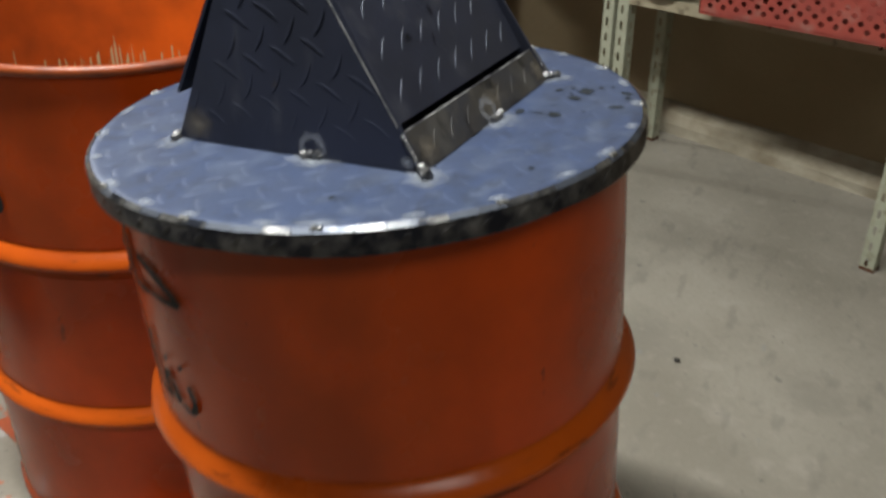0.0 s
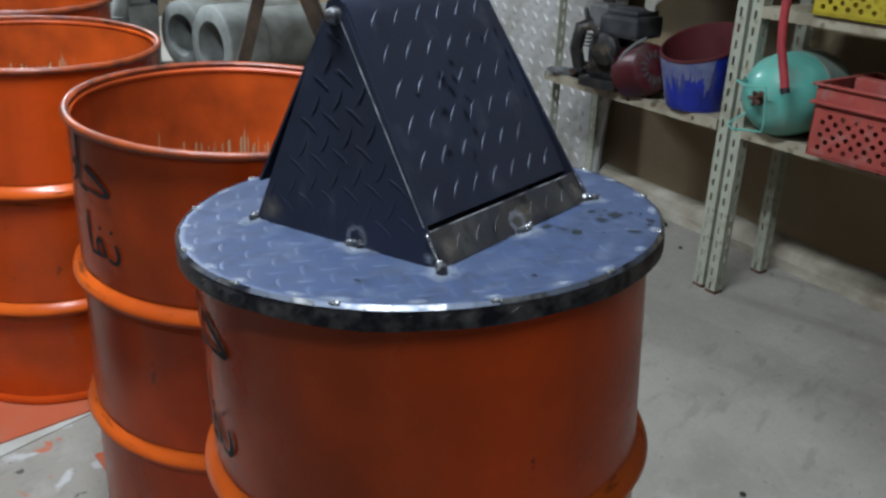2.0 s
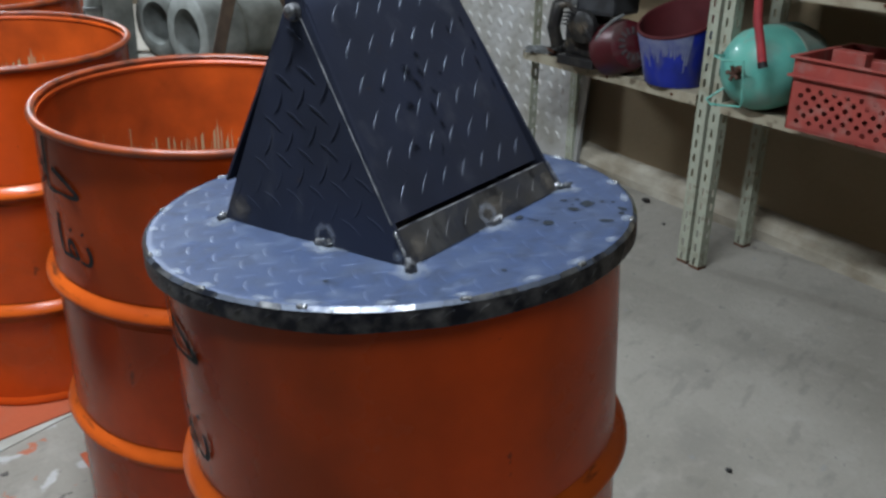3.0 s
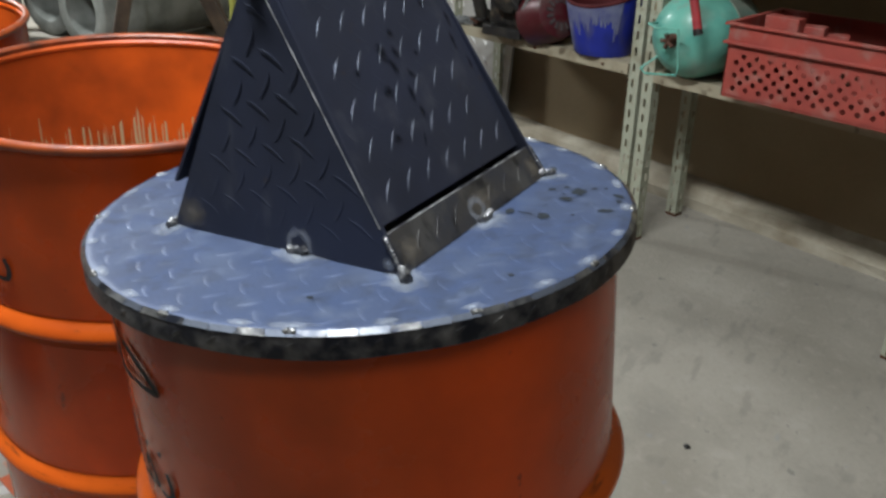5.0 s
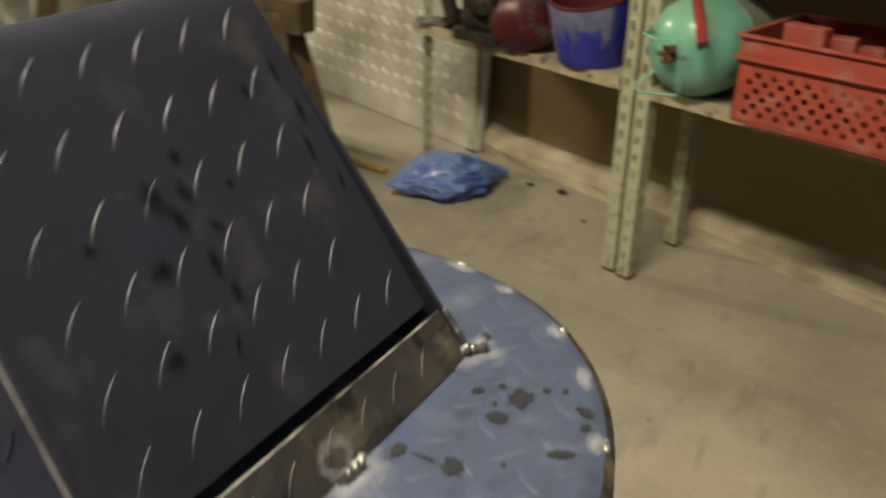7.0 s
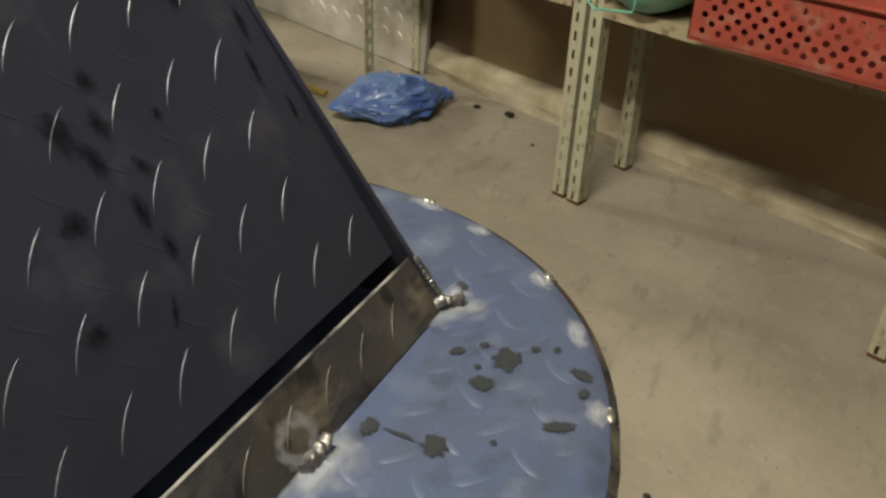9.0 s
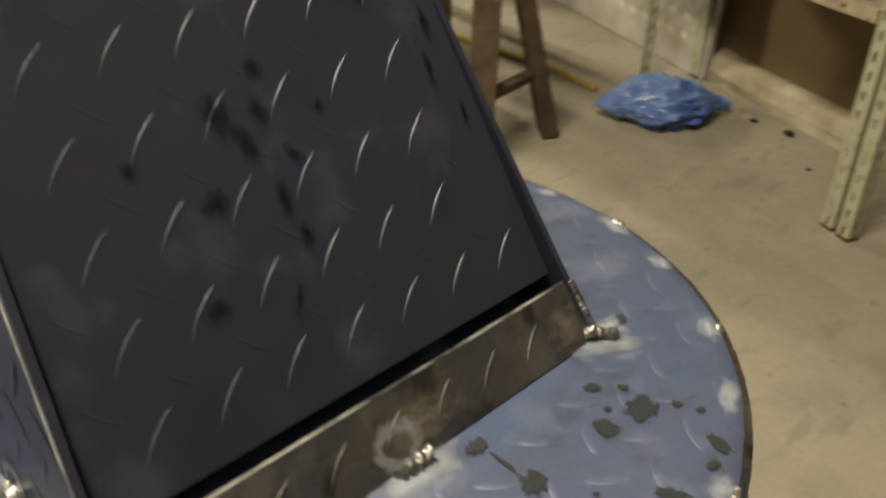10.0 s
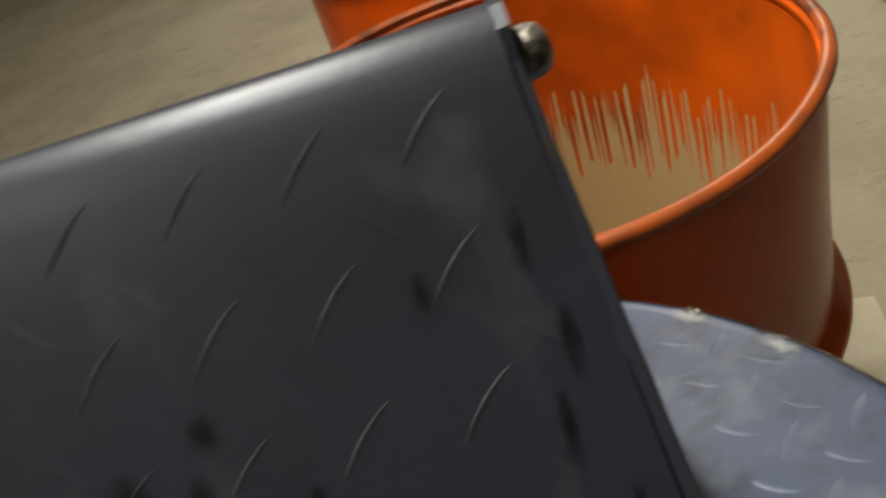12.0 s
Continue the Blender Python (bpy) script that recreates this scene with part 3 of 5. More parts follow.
def treads(bm, inside, place, pitch, turn=0.0, length=0.034, width=0.0046, high=0.00072, half=0.45, start=(0, 0), slant=math.pi / 4, crest=0, cross=0.4, broad=1.0):
    """Raised lens marks on a plate in two crossing sets. place(u, v, h) gives the point; pitch holds the steps along u and v."""
    k = int(half / min(pitch)) + 1
    c, s = math.cos(turn), math.sin(turn)
    for i in range(-2 * k, 2 * k + 1):
        for j in range(-2 * k, 2 * k + 1):
            if (i + j) % 2:
                continue
            u, v = pitch[0] * i / 2 + pitch[0] * 0.08 * j / 2, pitch[1] * j / 2
            u, v = start[0] + u * c - v * s, start[1] + u * s + v * c
            a = turn + (slant if i % 2 == 0 else math.pi - slant)
            dx, dy = math.cos(a), math.sin(a)
            ln = length * (1 if i % 2 == 0 else 0.92)
            if not (inside(u + dx * ln * 0.46, v + dy * ln * 0.46) and inside(u - dx * ln * 0.46, v - dy * ln * 0.46)):
                continue

            wide = width * (1 if i % 2 == 0 else broad)

            def q(x, y, h):
                y += 0.0026 * (1 - (2 * x / ln) ** 2)
                return bm.verts.new(place(u + x * dx - y * dy, v + x * dy + y * dx, h))

            n = 6
            w = [math.sin(math.pi * m / n) ** 0.6 for m in range(n + 1)]
            lo = [q(ln * (m / n - 0.5), -wide * 0.68 * w[m], -0.0002) for m in range(n + 1)]
            hi = [q(ln * (m / n - 0.5), wide * 0.32 * w[m], -0.0002) for m in range(1, n)]
            # the crossing set can stay lower and plate-dark, to look less lit
            tall = high * (1 if i % 2 == 0 else cross)
            top = [q(ln * (m / n - 0.5) * 0.94, wide * 0.10, tall * w[m]) for m in range(1, n)]
            hi = [lo[0], *hi, lo[-1]]
            top = [lo[0], *top, lo[-1]]
            for m in range(n):
                for side in (lo, hi):
                    bm.faces.new(list(dict.fromkeys([side[m], side[m + 1], top[m + 1], top[m]]))).material_index = crest if i % 2 == 0 else 0


def bead(bm, pts, r, seed):
    """A weld bead: a run of overlapping drops along points."""
    n = len(pts)
    tube(bm, pts, [r * (0.35 if k in (0, n - 1) else 0.72 + 0.25 * abs(math.sin(k * 0.8 + seed)) + 0.3 * noise.noise((k * 0.9, seed * 3.1, 0))) for k in range(n)], 9)


# second slot: ridge steel with the caught light in its colour
def worn(ob):
    ob.data.materials.append(LITRIDGE)
    return ob


def blob(bm, at, r, seed, flat=0.6, n=2):
    s = bmesh.ops.create_icosphere(bm, subdivisions=n, radius=1)["verts"]
    for v in s:
        k = 1 + 0.35 * noise.noise(v.co * 2.1 + Vector((seed * 3.7, 0, 0)))
        v.co = Vector(at) + Vector((v.co.x * r, v.co.y * r, v.co.z * r * flat)) * k


def stain(bm, x, y, r, z, seed, stretch=1.0, turn=0.0, n=40):
    """A thin flat patch with an uneven outline."""
    c = bm.verts.new((x, y, z))
    ring = []
    for k in range(n):
        a = 2 * math.pi * k / n
        rr = r * (1 + 0.45 * noise.noise((1.7 * math.cos(a) + seed * 5.3, 1.7 * math.sin(a), seed)) + 0.35 * max(0, noise.noise((4.1 * math.cos(a), 4.1 * math.sin(a) + seed * 2.9, seed))))
        px, py = rr * math.cos(a) * stretch, rr * math.sin(a)
        ring.append(bm.verts.new((x + px * math.cos(turn) - py * math.sin(turn), y + px * math.sin(turn) + py * math.cos(turn), z)))
    for k in range(n):
        bm.faces.new((c, ring[k], ring[(k + 1) % n]))


bm = bmesh.new()
lathe(bm, [(0.0, 0), (R - 0.012, 0), (R - 0.003, 0), (R - 0.001, -0.0015), (R - 0.002, -0.005), (0, -0.005)], 120)
plate = part("plate", bm, LIDSTEEL, lid)
bm = bmesh.new()
for k in range(72):    # short flats left by the grinder
    a0, a1 = 2 * math.pi * (k + 0.02) / 72, 2 * math.pi * (k + 0.98) / 72
    w = 0.0012 * noise.noise((k * 0.9, 4, 0))
    ring = [(R - 0.0030 - w, 0.0008), (R + 0.0022, -0.0030 - 0.5 * w)]
    p = [bm.verts.new((r * math.cos(a), r * math.sin(a), z)) for a in (a0, a1) for r, z in ring]
    bm.faces.new((p[0], p[1], p[3], p[2]))
part("ground_edge", bm, EDGE, lid, "ground edge with glints in its colour and burnt patches", smooth=False)


def in_hood(u, v):
    return HX0 - 0.004 < u < HX1 + 0.004 and HY0 - 0.004 < v < HY1 + 0.004


bm = bmesh.new()
treads(bm, lambda u, v: math.hypot(u, v) < R - 0.006 and not in_hood(u, v), lambda u, v, h: Vector((u, v, h)), (0.039, 0.043), radians(8), width=0.0090, high=0.00055, cross=0.9)
tagged(part("tread", bm, LIDSTEEL, plate, "raised lens-shaped tread marks"), kind="stuff")
bm = bmesh.new()
lathe(bm, [(R - 0.003, -0.001), (R + 0.0005, -0.0025), (R + 0.002, -0.006), (R + 0.0025, -0.0245), (R - 0.0005, -0.0255), (R - 0.002, -0.006)], 120)
for v in bm.verts:
    if v.co.z < -0.02:
        a = math.atan2(v.co.y, v.co.x)
        v.co.z += 0.0025 * noise.noise((4 * math.cos(a), 4 * math.sin(a), 1))
skirt = part("skirt", bm, SKIRT, lid, "burnt dark steel rim band")
bm = bmesh.new()
treads(bm, lambda u, v: abs(u) < math.pi * R and -0.0225 < v < -0.006, lambda u, v, h: Vector(((R + 0.0023 + h) * math.cos(u / R), (R + 0.0023 + h) * math.sin(u / R), v)), (0.036, 0.030), 0, 0.019, 0.0045, 0.0004, half=1.0, start=(0, -0.0145), slant=0.7)
tagged(part("tread", bm, SKIRT, skirt, "raised lens-shaped tread marks"), kind="stuff")
def halo(at, normal, rx, ry, parent, turn=0.0, name="heat_mark", label="pale heat halo round a weld", look_=None):
    """A soft-edged scorched patch lying on a plate."""
    bm = bmesh.new()
    stain(bm, 0, 0, 1.0, 0, 3.1, 1.0, 0, 16)
    m = Matrix.Translation(Vector(at)) @ Vector(normal).to_track_quat("Z", "Y").to_matrix().to_4x4() @ Matrix.Rotation(turn, 4, "Z") @ Matrix.Diagonal((rx, ry, 1, 1))
    return part(name, bm, look_ or HALO, parent, label, m=m)


# ground and welded spots round the rim
for k in range(26):
    a = 2 * math.pi * (k + 0.6 * noise.noise((k * 1.7, 0, 3))) / 26
    size = 0.6 + abs(noise.noise((k * 2.3, 1, 1))) * 1.6
    halo(((R - 0.010) * math.cos(a), (R - 0.010) * math.sin(a), 0.0013), (0, 0, 1), 0.022 * size, 0.0085 + 0.003 * noise.noise((k * 3.1, 1, 4)), plate, a + math.pi / 2, "ground_spot", "pale ground spot beside a weld")
    if k % 2:
        bm = bmesh.new()
        bead(bm, [((R - 0.003) * math.cos(a + 0.005 * j), (R - 0.003) * math.sin(a + 0.005 * j), -0.0008) for j in range(-4, 5)], 0.0034, k)
        part("tack_weld", bm, BRIGHT, lid, "small bright tack weld")

# triangular ends
for s, (x0, x1) in ((-1, (HX0, TX0)), (1, (HX1, TX1))):
    q = [Vector((x0, HY0, 0.001)), Vector((x1, TY - 0.016, HZ - 0.004)), Vector((x1, TY + 0.016, HZ - 0.004)), Vector((x0, HY1, 0.001))]
    cap = [Vector((x1 + (x0 - x1) * (1 - math.cos(a)) * 0.02, TY + 0.016 * math.sin(b), HZ - 0.004 + 0.016 * math.cos(b))) for a, b in ((0.4, -0.9), (0.6, -0.3), (0.6, 0.3), (0.4, 0.9))]
    q = [q[0], q[1], *cap, q[2], q[3]]
    n = (q[1] - q[0]).cross(q[-1] - q[0]).normalized()
    if n.x * s < 0:
        n = -n
    bm = bmesh.new()
    a = [bm.verts.new(p) for p in q]
    b = [bm.verts.new(p - n * 0.004) for p in q]
    bm.faces.new(a)
    bm.faces.new(b[::-1])
    for k in range(len(q)):
        j = (k + 1) % len(q)
        bm.faces.new((a[k], b[k], b[j], a[j]))
    ends = part("end_plate", bm, STEEL, lid, smooth=False)
    low, high = (q[0] + q[-1]) / 2, (q[3] + q[4]) / 2
    eu = Vector((0, 1, 0))
    ev = (high - low).normalized()
    hh = (high - low).length

    def inside(u, v, hh=hh):
        v += hh * 0.42
        return 0.006 < v < hh - 0.02 and abs(u) < (HY1 - HY0) / 2 * (1 - v / hh) - 0.002

    bm = bmesh.new()
    mid = low + ev * hh * 0.42
    treads(bm, inside, lambda u, v, h: mid + eu * u + ev * v + n * h, (0.038, 0.043), radians(15 * s), width=0.0042, high=0.00027, half=0.25, start=(0.012, 0.024))
    tagged(part("tread", bm, STEEL, ends, "raised lens-shaped tread marks", smooth=False), kind="stuff")
    bm = bmesh.new()
    c = Vector((x1, TY, HZ - 0.008))
    mt = Matrix.Translation(c) @ n.to_track_quat("Z", "Y").to_matrix().to_4x4()
    lathe(bm, [(0, 0.012), (0.004, 0.0116), (0.0075, 0.0096), (0.009, 0.006), (0.009, 0.002), (0.0105, 0.002), (0.0105, 0), (0, 0)], 20, mt)
    part("pivot_bolt", bm, WELD, lid, "round-headed pivot bolt")


def front(u, v, out=0.0, side=-1):
    """A place on the sloping front (side -1) or rear: u from 0 to 1 along it, v from 0 at the foot to 1 at the ridge."""
    y0 = HY0 if side < 0 else HY1
    x0, x1 = HX0 + (TX0 - HX0) * v, HX1 + (TX1 - HX1) * v
    nrm = Vector((0, side * HZ, abs(TY - y0))).normalized()
    return Vector((x0 + (x1 - x0) * u, y0 + (TY - y0) * v, HZ * v)) + nrm * out


def sheet(bm, rows, thick, normal):
    """A thick sheet through rows of points; normal(i) is the outward way of row i."""
    a = [[bm.verts.new(p) for p in r] for r in rows]
    b = [[bm.verts.new(p - normal(i) * thick) for p in r] for i, r in enumerate(rows)]
    for i in range(len(rows) - 1):
        for j in range(len(rows[0]) - 1):
            bm.faces.new((a[i][j], a[i][j + 1], a[i + 1][j + 1], a[i + 1][j]))
            bm.faces.new((b[i][j], b[i + 1][j], b[i + 1][j + 1], b[i][j + 1]))
    for j in range(len(rows[0]) - 1):
        bm.faces.new((a[0][j], b[0][j], b[0][j + 1], a[0][j + 1]))
        bm.faces.new((a[-1][j], a[-1][j + 1], b[-1][j + 1], b[-1][j]))
    for i in range(len(rows) - 1):
        bm.faces.new((a[i][0], a[i + 1][0], b[i + 1][0], b[i][0]))
        bm.faces.new((a[i][-1], b[i][-1], b[i + 1][-1], a[i + 1][-1]))


for s in (-1, 1):
    nrm = Vector((0, s * HZ, abs(TY - (HY0 if s < 0 else HY1)))).normalized()
    bm = bmesh.new()
    sheet(bm, [[front(u, v, 0, s) for u in (0.0, 0.5, 1.0)] for v in (0.004, 0.136)], 0.004, lambda i: nrm)
    strip = part("strip", bm, STRIPSTEEL, lid, "scorched lower strip", smooth=False)
    bm = bmesh.new()
    org = front(0.5, 0.066, 0, s)
    sv = (front(0.5, 0.145, 0, s) - front(0.5, 0.0, 0, s)).normalized()
    treads(bm, lambda u, v: abs(u) < 0.145 and abs(v) < 0.017, lambda u, v, h: org + Vector((u, 0, 0)) + sv * v + nrm * h, (0.036, 0.026), 0, 0.032, 0.0042, 0.0005, half=0.25, slant=0.75)
    tagged(part("tread", bm, STRIPSTEEL, strip, "raised lens-shaped tread marks", smooth=False), kind="stuff")

# one bent sheet hangs over the pivots and closes both slopes
rows, normals = [], []
SL = [0.163, 0.3, 0.45, 0.6, 0.75, 0.86, 0.94]


def off(v):
    """How far the hanging sheet stands off the frame's slope, more towards the ridge."""
    return -0.0075 + 0.0265 * max(0, v - 0.163)


def off_rear(v):
    """The rear slope hangs clear of the frame, as the flap leans inwards at the front."""
    return 0.021 - 0.011 * v


nf, nb = Vector((0, -HZ, TY - HY0)).normalized(), Vector((0, HZ, HY1 - TY)).normalized()
for v in SL:
    rows.append([front(0.018 + 0.964 * u, v, off(v)) for u in (0, 0.25, 0.5, 0.75, 1)])
    normals.append(nf)
top = [Vector((TX0 + 0.004 + (TX1 - TX0 - 0.008) * u, TY, HZ + 0.011)) for u in (0, 0.25, 0.5, 0.75, 1)]
ends_f, ends_b = rows[-1], [front(0.018 + 0.964 * u, SL[-1], off_rear(SL[-1]), 1) for u in (0, 0.25, 0.5, 0.75, 1)]
for k in range(1, 10):
    t = k / 10
    rows.append([a * (1 - t) ** 2 + (c * 2 - (a + b) / 2) * 2 * t * (1 - t) + b * t * t for a, b, c in zip(ends_f, ends_b, top)])
    ang = (1 - t) * math.atan2(nf.y, nf.z) + t * math.atan2(nb.y, nb.z)
    normals.append(Vector((0, math.sin(ang), math.cos(ang))))
for v in SL[::-1]:
    rows.append([front(0.002 + 0.980 * u, v, off_rear(v), 1) for u in (0, 0.25, 0.5, 0.75, 1)])
    normals.append(nb)
bm = bmesh.new()
sheet(bm, rows, 0.0035, lambda i: normals[i])
flap = part("swing_flap", bm, STEEL, lid, "bent tread plate flap over the pivots")
for s in (-1, 1):
    nrm = nf if s < 0 else nb
    org = front(0.5, 0.53, 0, s)
    eu = Vector((1, 0, 0))
    ev = (front(0.5, 1, 0, s) - front(0.5, 0, 0, s)).normalized()
    ln = (front(0.5, 1, 0, s) - front(0.5, 0, 0, s)).length

    def inside(u, v):
        t = 0.53 + v / ln
        x0, x1 = HX0 + (TX0 - HX0) * t, HX1 + (TX1 - HX1) * t
        return 0.175 < t < 0.985 and x0 + 0.012 < u + org.x < x1 - 0.012

    bm = bmesh.new()
    treads(bm, inside, lambda u, v, h: org + eu * u + ev * v + nrm * (h + (off if s < 0 else off_rear)(min(0.94, 0.53 + v / ln))), (0.0376, 0.0418), 0, 0.035, 0.0030, 0.00050, half=0.25, cross=0.34, broad=1.7, start=(0.062 - org.x, 0.2017 - 0.53 * ln), crest=1)
    tagged(worn(part("tread", bm, STEEL, flap, "raised lens-shaped tread marks", smooth=False)), kind="stuff")

# soot smears on the front of the flap
for k, (u, v, r, st, tn) in enumerate(((0.42, 0.66, 0.013, 0.7, 0.3), (0.455, 0.60, 0.010, 0.6, 0.2), (0.50, 0.645, 0.008, 0.8, 0), (0.485, 0.50, 0.011, 0.45, -0.2), (0.50, 0.43, 0.008, 0.5, -0.2), (0.36, 0.53, 0.007, 1.2, 0.4),
                                       (0.535, 0.56, 0.008, 0.5, 0.5), (0.30, 0.38, 0.006, 1.3, 0), (0.52, 0.71, 0.006, 1, 0), (0.92, 0.80, 0.010, 0.35, -0.15), (0.90, 0.62, 0.014, 0.25, -0.1), (0.935, 0.70, 0.012, 0.3, -0.1), (0.94, 0.52, 0.010, 0.3, -0.15), (0.80, 0.78, 0.006, 0.6, 0), (0.44, 0.34, 0.009, 0.25, -0.6), (0.62, 0.62, 0.004, 1, 0), (0.24, 0.62, 0.005, 1, 0))):
    bm = bmesh.new()
    stain(bm, 0, 0, 1.0, 0, k + 11.3)
    m = Matrix.Translation(front(u, v, off(v) + 0.0008)) @ Matrix((Vector((1, 0, 0)), (front(0.5, 1) - front(0.5, 0)).normalized(), nf)).transposed().to_4x4() @ Matrix.Rotation(tn, 4, "Z") @ Matrix.Diagonal((r * st * 1.25, r * 1.25, 1, 1))
    part("soot_mark", bm, SMUDGE, flap, "dark oily smear", m=m)

# welds at the foot of the hood
for k, (x, y) in enumerate(((HX0, HY0), (HX0, HY1), (HX1, HY0), (HX1, HY1), (HX0 - 0.002, -0.026), ((HX0 + HX1) / 2, HY0 - 0.002))):
    a0 = (0.8, 0.2, 2.4, 1.0, 1.57, 0.0)[k]
    bm = bmesh.new()
    lump = 1.35 if k == 0 else 1.0
    run = [(x + 0.0013 * lump * t * math.cos(a0) + 0.0016 * noise.noise((t * 0.6, k, 5)), y + 0.0013 * lump * t * math.sin(a0) + 0.0016 * noise.noise((t * 0.6, k, 9)),
            0.0030 + 0.0075 * lump * max(0, noise.noise((t * 0.35, k * 2.1, 1)))) for t in range(-9, 10)]
    tube(bm, run, [lump * (0.0012 if abs(t) == 9 else 0.0042 + 0.0020 * noise.noise((t * 0.8, k, 3))) for t in range(-9, 10)], 12)
    for v in bm.verts:
        v.co += 0.0014 * noise.noise_vector(v.co * 330)
    part("weld", bm, WELD, lid, "lumpy dark weld bead")
    halo((x + 0.004 * math.cos(a0 + 2), y - 0.003, 0.0014), (0, 0, 1), 0.036, 0.026, plate, a0)
halo((HX1 + 0.012, HY0 + 0.002, 0.0016), (0, 0, 1), 0.018, 0.009, plate, 0.3)
for u in (0, 1):
    bm = bmesh.new()
    bead(bm, [front(u, 0.004 + 0.0033 * t, 0.0008) for t in range(41)], 0.0030, 7 + u)
    part("seam_weld", bm, WELD, lid, "beaded seam weld up the corner")
    e0, e1 = front(u, 0.16, 0.0004), front(u, 0.97, 0.0004)
    bm = bmesh.new()
    tube(bm, [e0.lerp(e1, t / 24) for t in range(25)], [0.0007 + 0.0005 * noise.noise((t * 0.9, u, 2)) for t in range(25)], 6)
    part("ground_seam", bm, SEAM, lid, "thin ground edge up the seam")
bm = bmesh.new()
tube(bm, [front(t / 8, 0.1365, -0.0008) for t in range(9)], 0.0010, 6)
part("cut_edge", bm, SEAM, lid, "thin bare cut edge")
en = Vector((-HZ, 0, TX0 - HX0)).normalized()
for c, n, rx, ry, look_ in ((Vector((HX0 + 0.0014, -0.028, 0.011)), en, 0.019, 0.017, RINGHALO), (Vector((HX0 + 0.003, HY1 - 0.026, 0.018)), en, 0.028, 0.022, SCORCH), (Vector((HX0 + 0.0016, HY0 + 0.016, 0.010)), en, 0.010, 0.008, HALO), (front(0.49, 0.045), nf, 0.017, 0.016, RINGHALO), (front(0.08, 0.055), nf, 0.022, 0.018, SCORCH), (front(0.55, 0.06), nf, 0.035, 0.014, SCORCH), (front(0.94, 0.06), nf, 0.02, 0.016, SCORCH)):
    halo(c + n * (0.0016 if look_ is not SCORCH else 0.0013), n, rx, ry, lid, 0.0, "heat_mark", "pale heat ring round a weld" if look_ is RINGHALO else "brown scorch by a weld", look_)
# oil drops on the plate
for k, (x, y, r, st) in enumerate(((0.128, -0.210, 0.0085, 1.4), (0.102, -0.206, 0.006, 1.3), (0.124, -0.179, 0.004, 1.4), (0.045, -0.205, 0.007, 1.3), (0.136, -0.192, 0.003, 1.0), (0.145, -0.222, 0.003, 1), (0.115, -0.197, 0.0024, 1),
                                   (0.134, -0.256, 0.0045, 1.8), (0.044, -0.185, 0.0014, 8.0), (0.043, -0.166, 0.0050, 1.5), (0.150, -0.234, 0.0026, 1), (0.086, -0.259, 0.0050, 1.8), (0.118, -0.262, 0.003, 1.6), (0.060, -0.232, 0.002, 1), (-0.10, -0.24, 0.003, 1), (-0.22, -0.1, 0.003, 1), (0.19, -0.15, 0.004, 1.5))):
    halo((x, y, 0.0012), (0, 0, 1), r * st * 1.25, r * 1.25, plate, 1.5 if st > 4 else 0.5 + k, "oil_drop", "dark oil drop", OIL)



# ---- rack ----
def slotted(bm, length, w=0.04, t=0.0025, pitch=0.05, slot=(0.026, 0.009)):
    """One flange of slotted angle: in the plane of x and z, pierced by slots."""
    n = int(length / pitch)
    for k in range(n):
        z0, z1 = k * pitch, (k + 1) * pitch
        a, b = z0 + (pitch - slot[0]) / 2, z1 - (pitch - slot[0]) / 2
        x0, x1 = w * 0.58 - slot[1] / 2, w * 0.58 + slot[1] / 2
        xs, zs = (0, x0, x1, w), (z0, a, b, z1)
        f = [[bm.verts.new((x, 0, z)) for x in xs] for z in zs]
        g = [[bm.verts.new((x, t, z)) for x in xs] for z in zs]
        for i in range(3):
            for j in range(3):
                if i == 1 and j == 1:
                    continue
                bm.faces.new((f[i][j], f[i][j + 1], f[i + 1][j + 1], f[i + 1][j]))
                bm.faces.new((g[i][j], g[i + 1][j], g[i + 1][j + 1], g[i][j + 1]))
        for (i, j), (p, q) in (((1, 1), (1, 2)), ((1, 2), (2, 2)), ((2, 2), (2, 1)), ((2, 1), (1, 1))):
            bm.faces.new((f[i][j], f[p][q], g[p][q], g[i][j]))
        for j in (0, 3):
            bm.faces.new((f[0][j], g[0][j], g[1][j], f[1][j]))
            bm.faces.new((f[1][j], g[1][j], g[2][j], f[2][j]))
            bm.faces.new((f[2][j], g[2][j], g[3][j], f[3][j]))


LEAN = 0.055    # the rack stands a little out of plumb
RACKL = RACK @ Matrix.Rotation(-LEAN, 4, "X")
rack = thing("storage_rack", "pale green slotted angle iron storage rack with dusty shelves", "rack", RACKL)
bm = bmesh.new()
slotted(bm, 2.2)
bmesh.ops.remove_doubles(bm, verts=bm.verts, dist=0.0002)
flange = bpy.data.meshes.new("flange")
bm.to_mesh(flange)
bm.free()
flange.materials.append(ANGLE)
for x, y in ((0.0, 0.019), (0.0, -0.035), (0.285, 0.0), (0.075, 0.965), (0.285, 0.915), (0.0, -0.92), (0.285, -0.92)):
    bm = bmesh.new()
    tube(bm, [(x + 0.003, y + 0.003, 0.0), (x + 0.003, y + 0.003, 2.2)], 0.003, 6)
    post = part("post", bm, ANGLE, rack, m=Matrix.Translation((0, 0, LEAN * y)))
    for turn in (0, 90) if y < 0.95 else (0,):    # the end one is a flat strap
        f = new("flange", flange)
        f.parent = post
        f.matrix_basis = Matrix.Translation((x + (0.003 if turn else 0), y, 0.0)) @ Matrix.Rotation(radians(turn), 4, "Z")
    bm = bmesh.new()
    box(bm, x - 0.002, x + 0.04, y - 0.002, y + 0.04, 0.0, 0.010, bevel=0.002)
    part("foot", bm, RUST, post, "rusty foot")


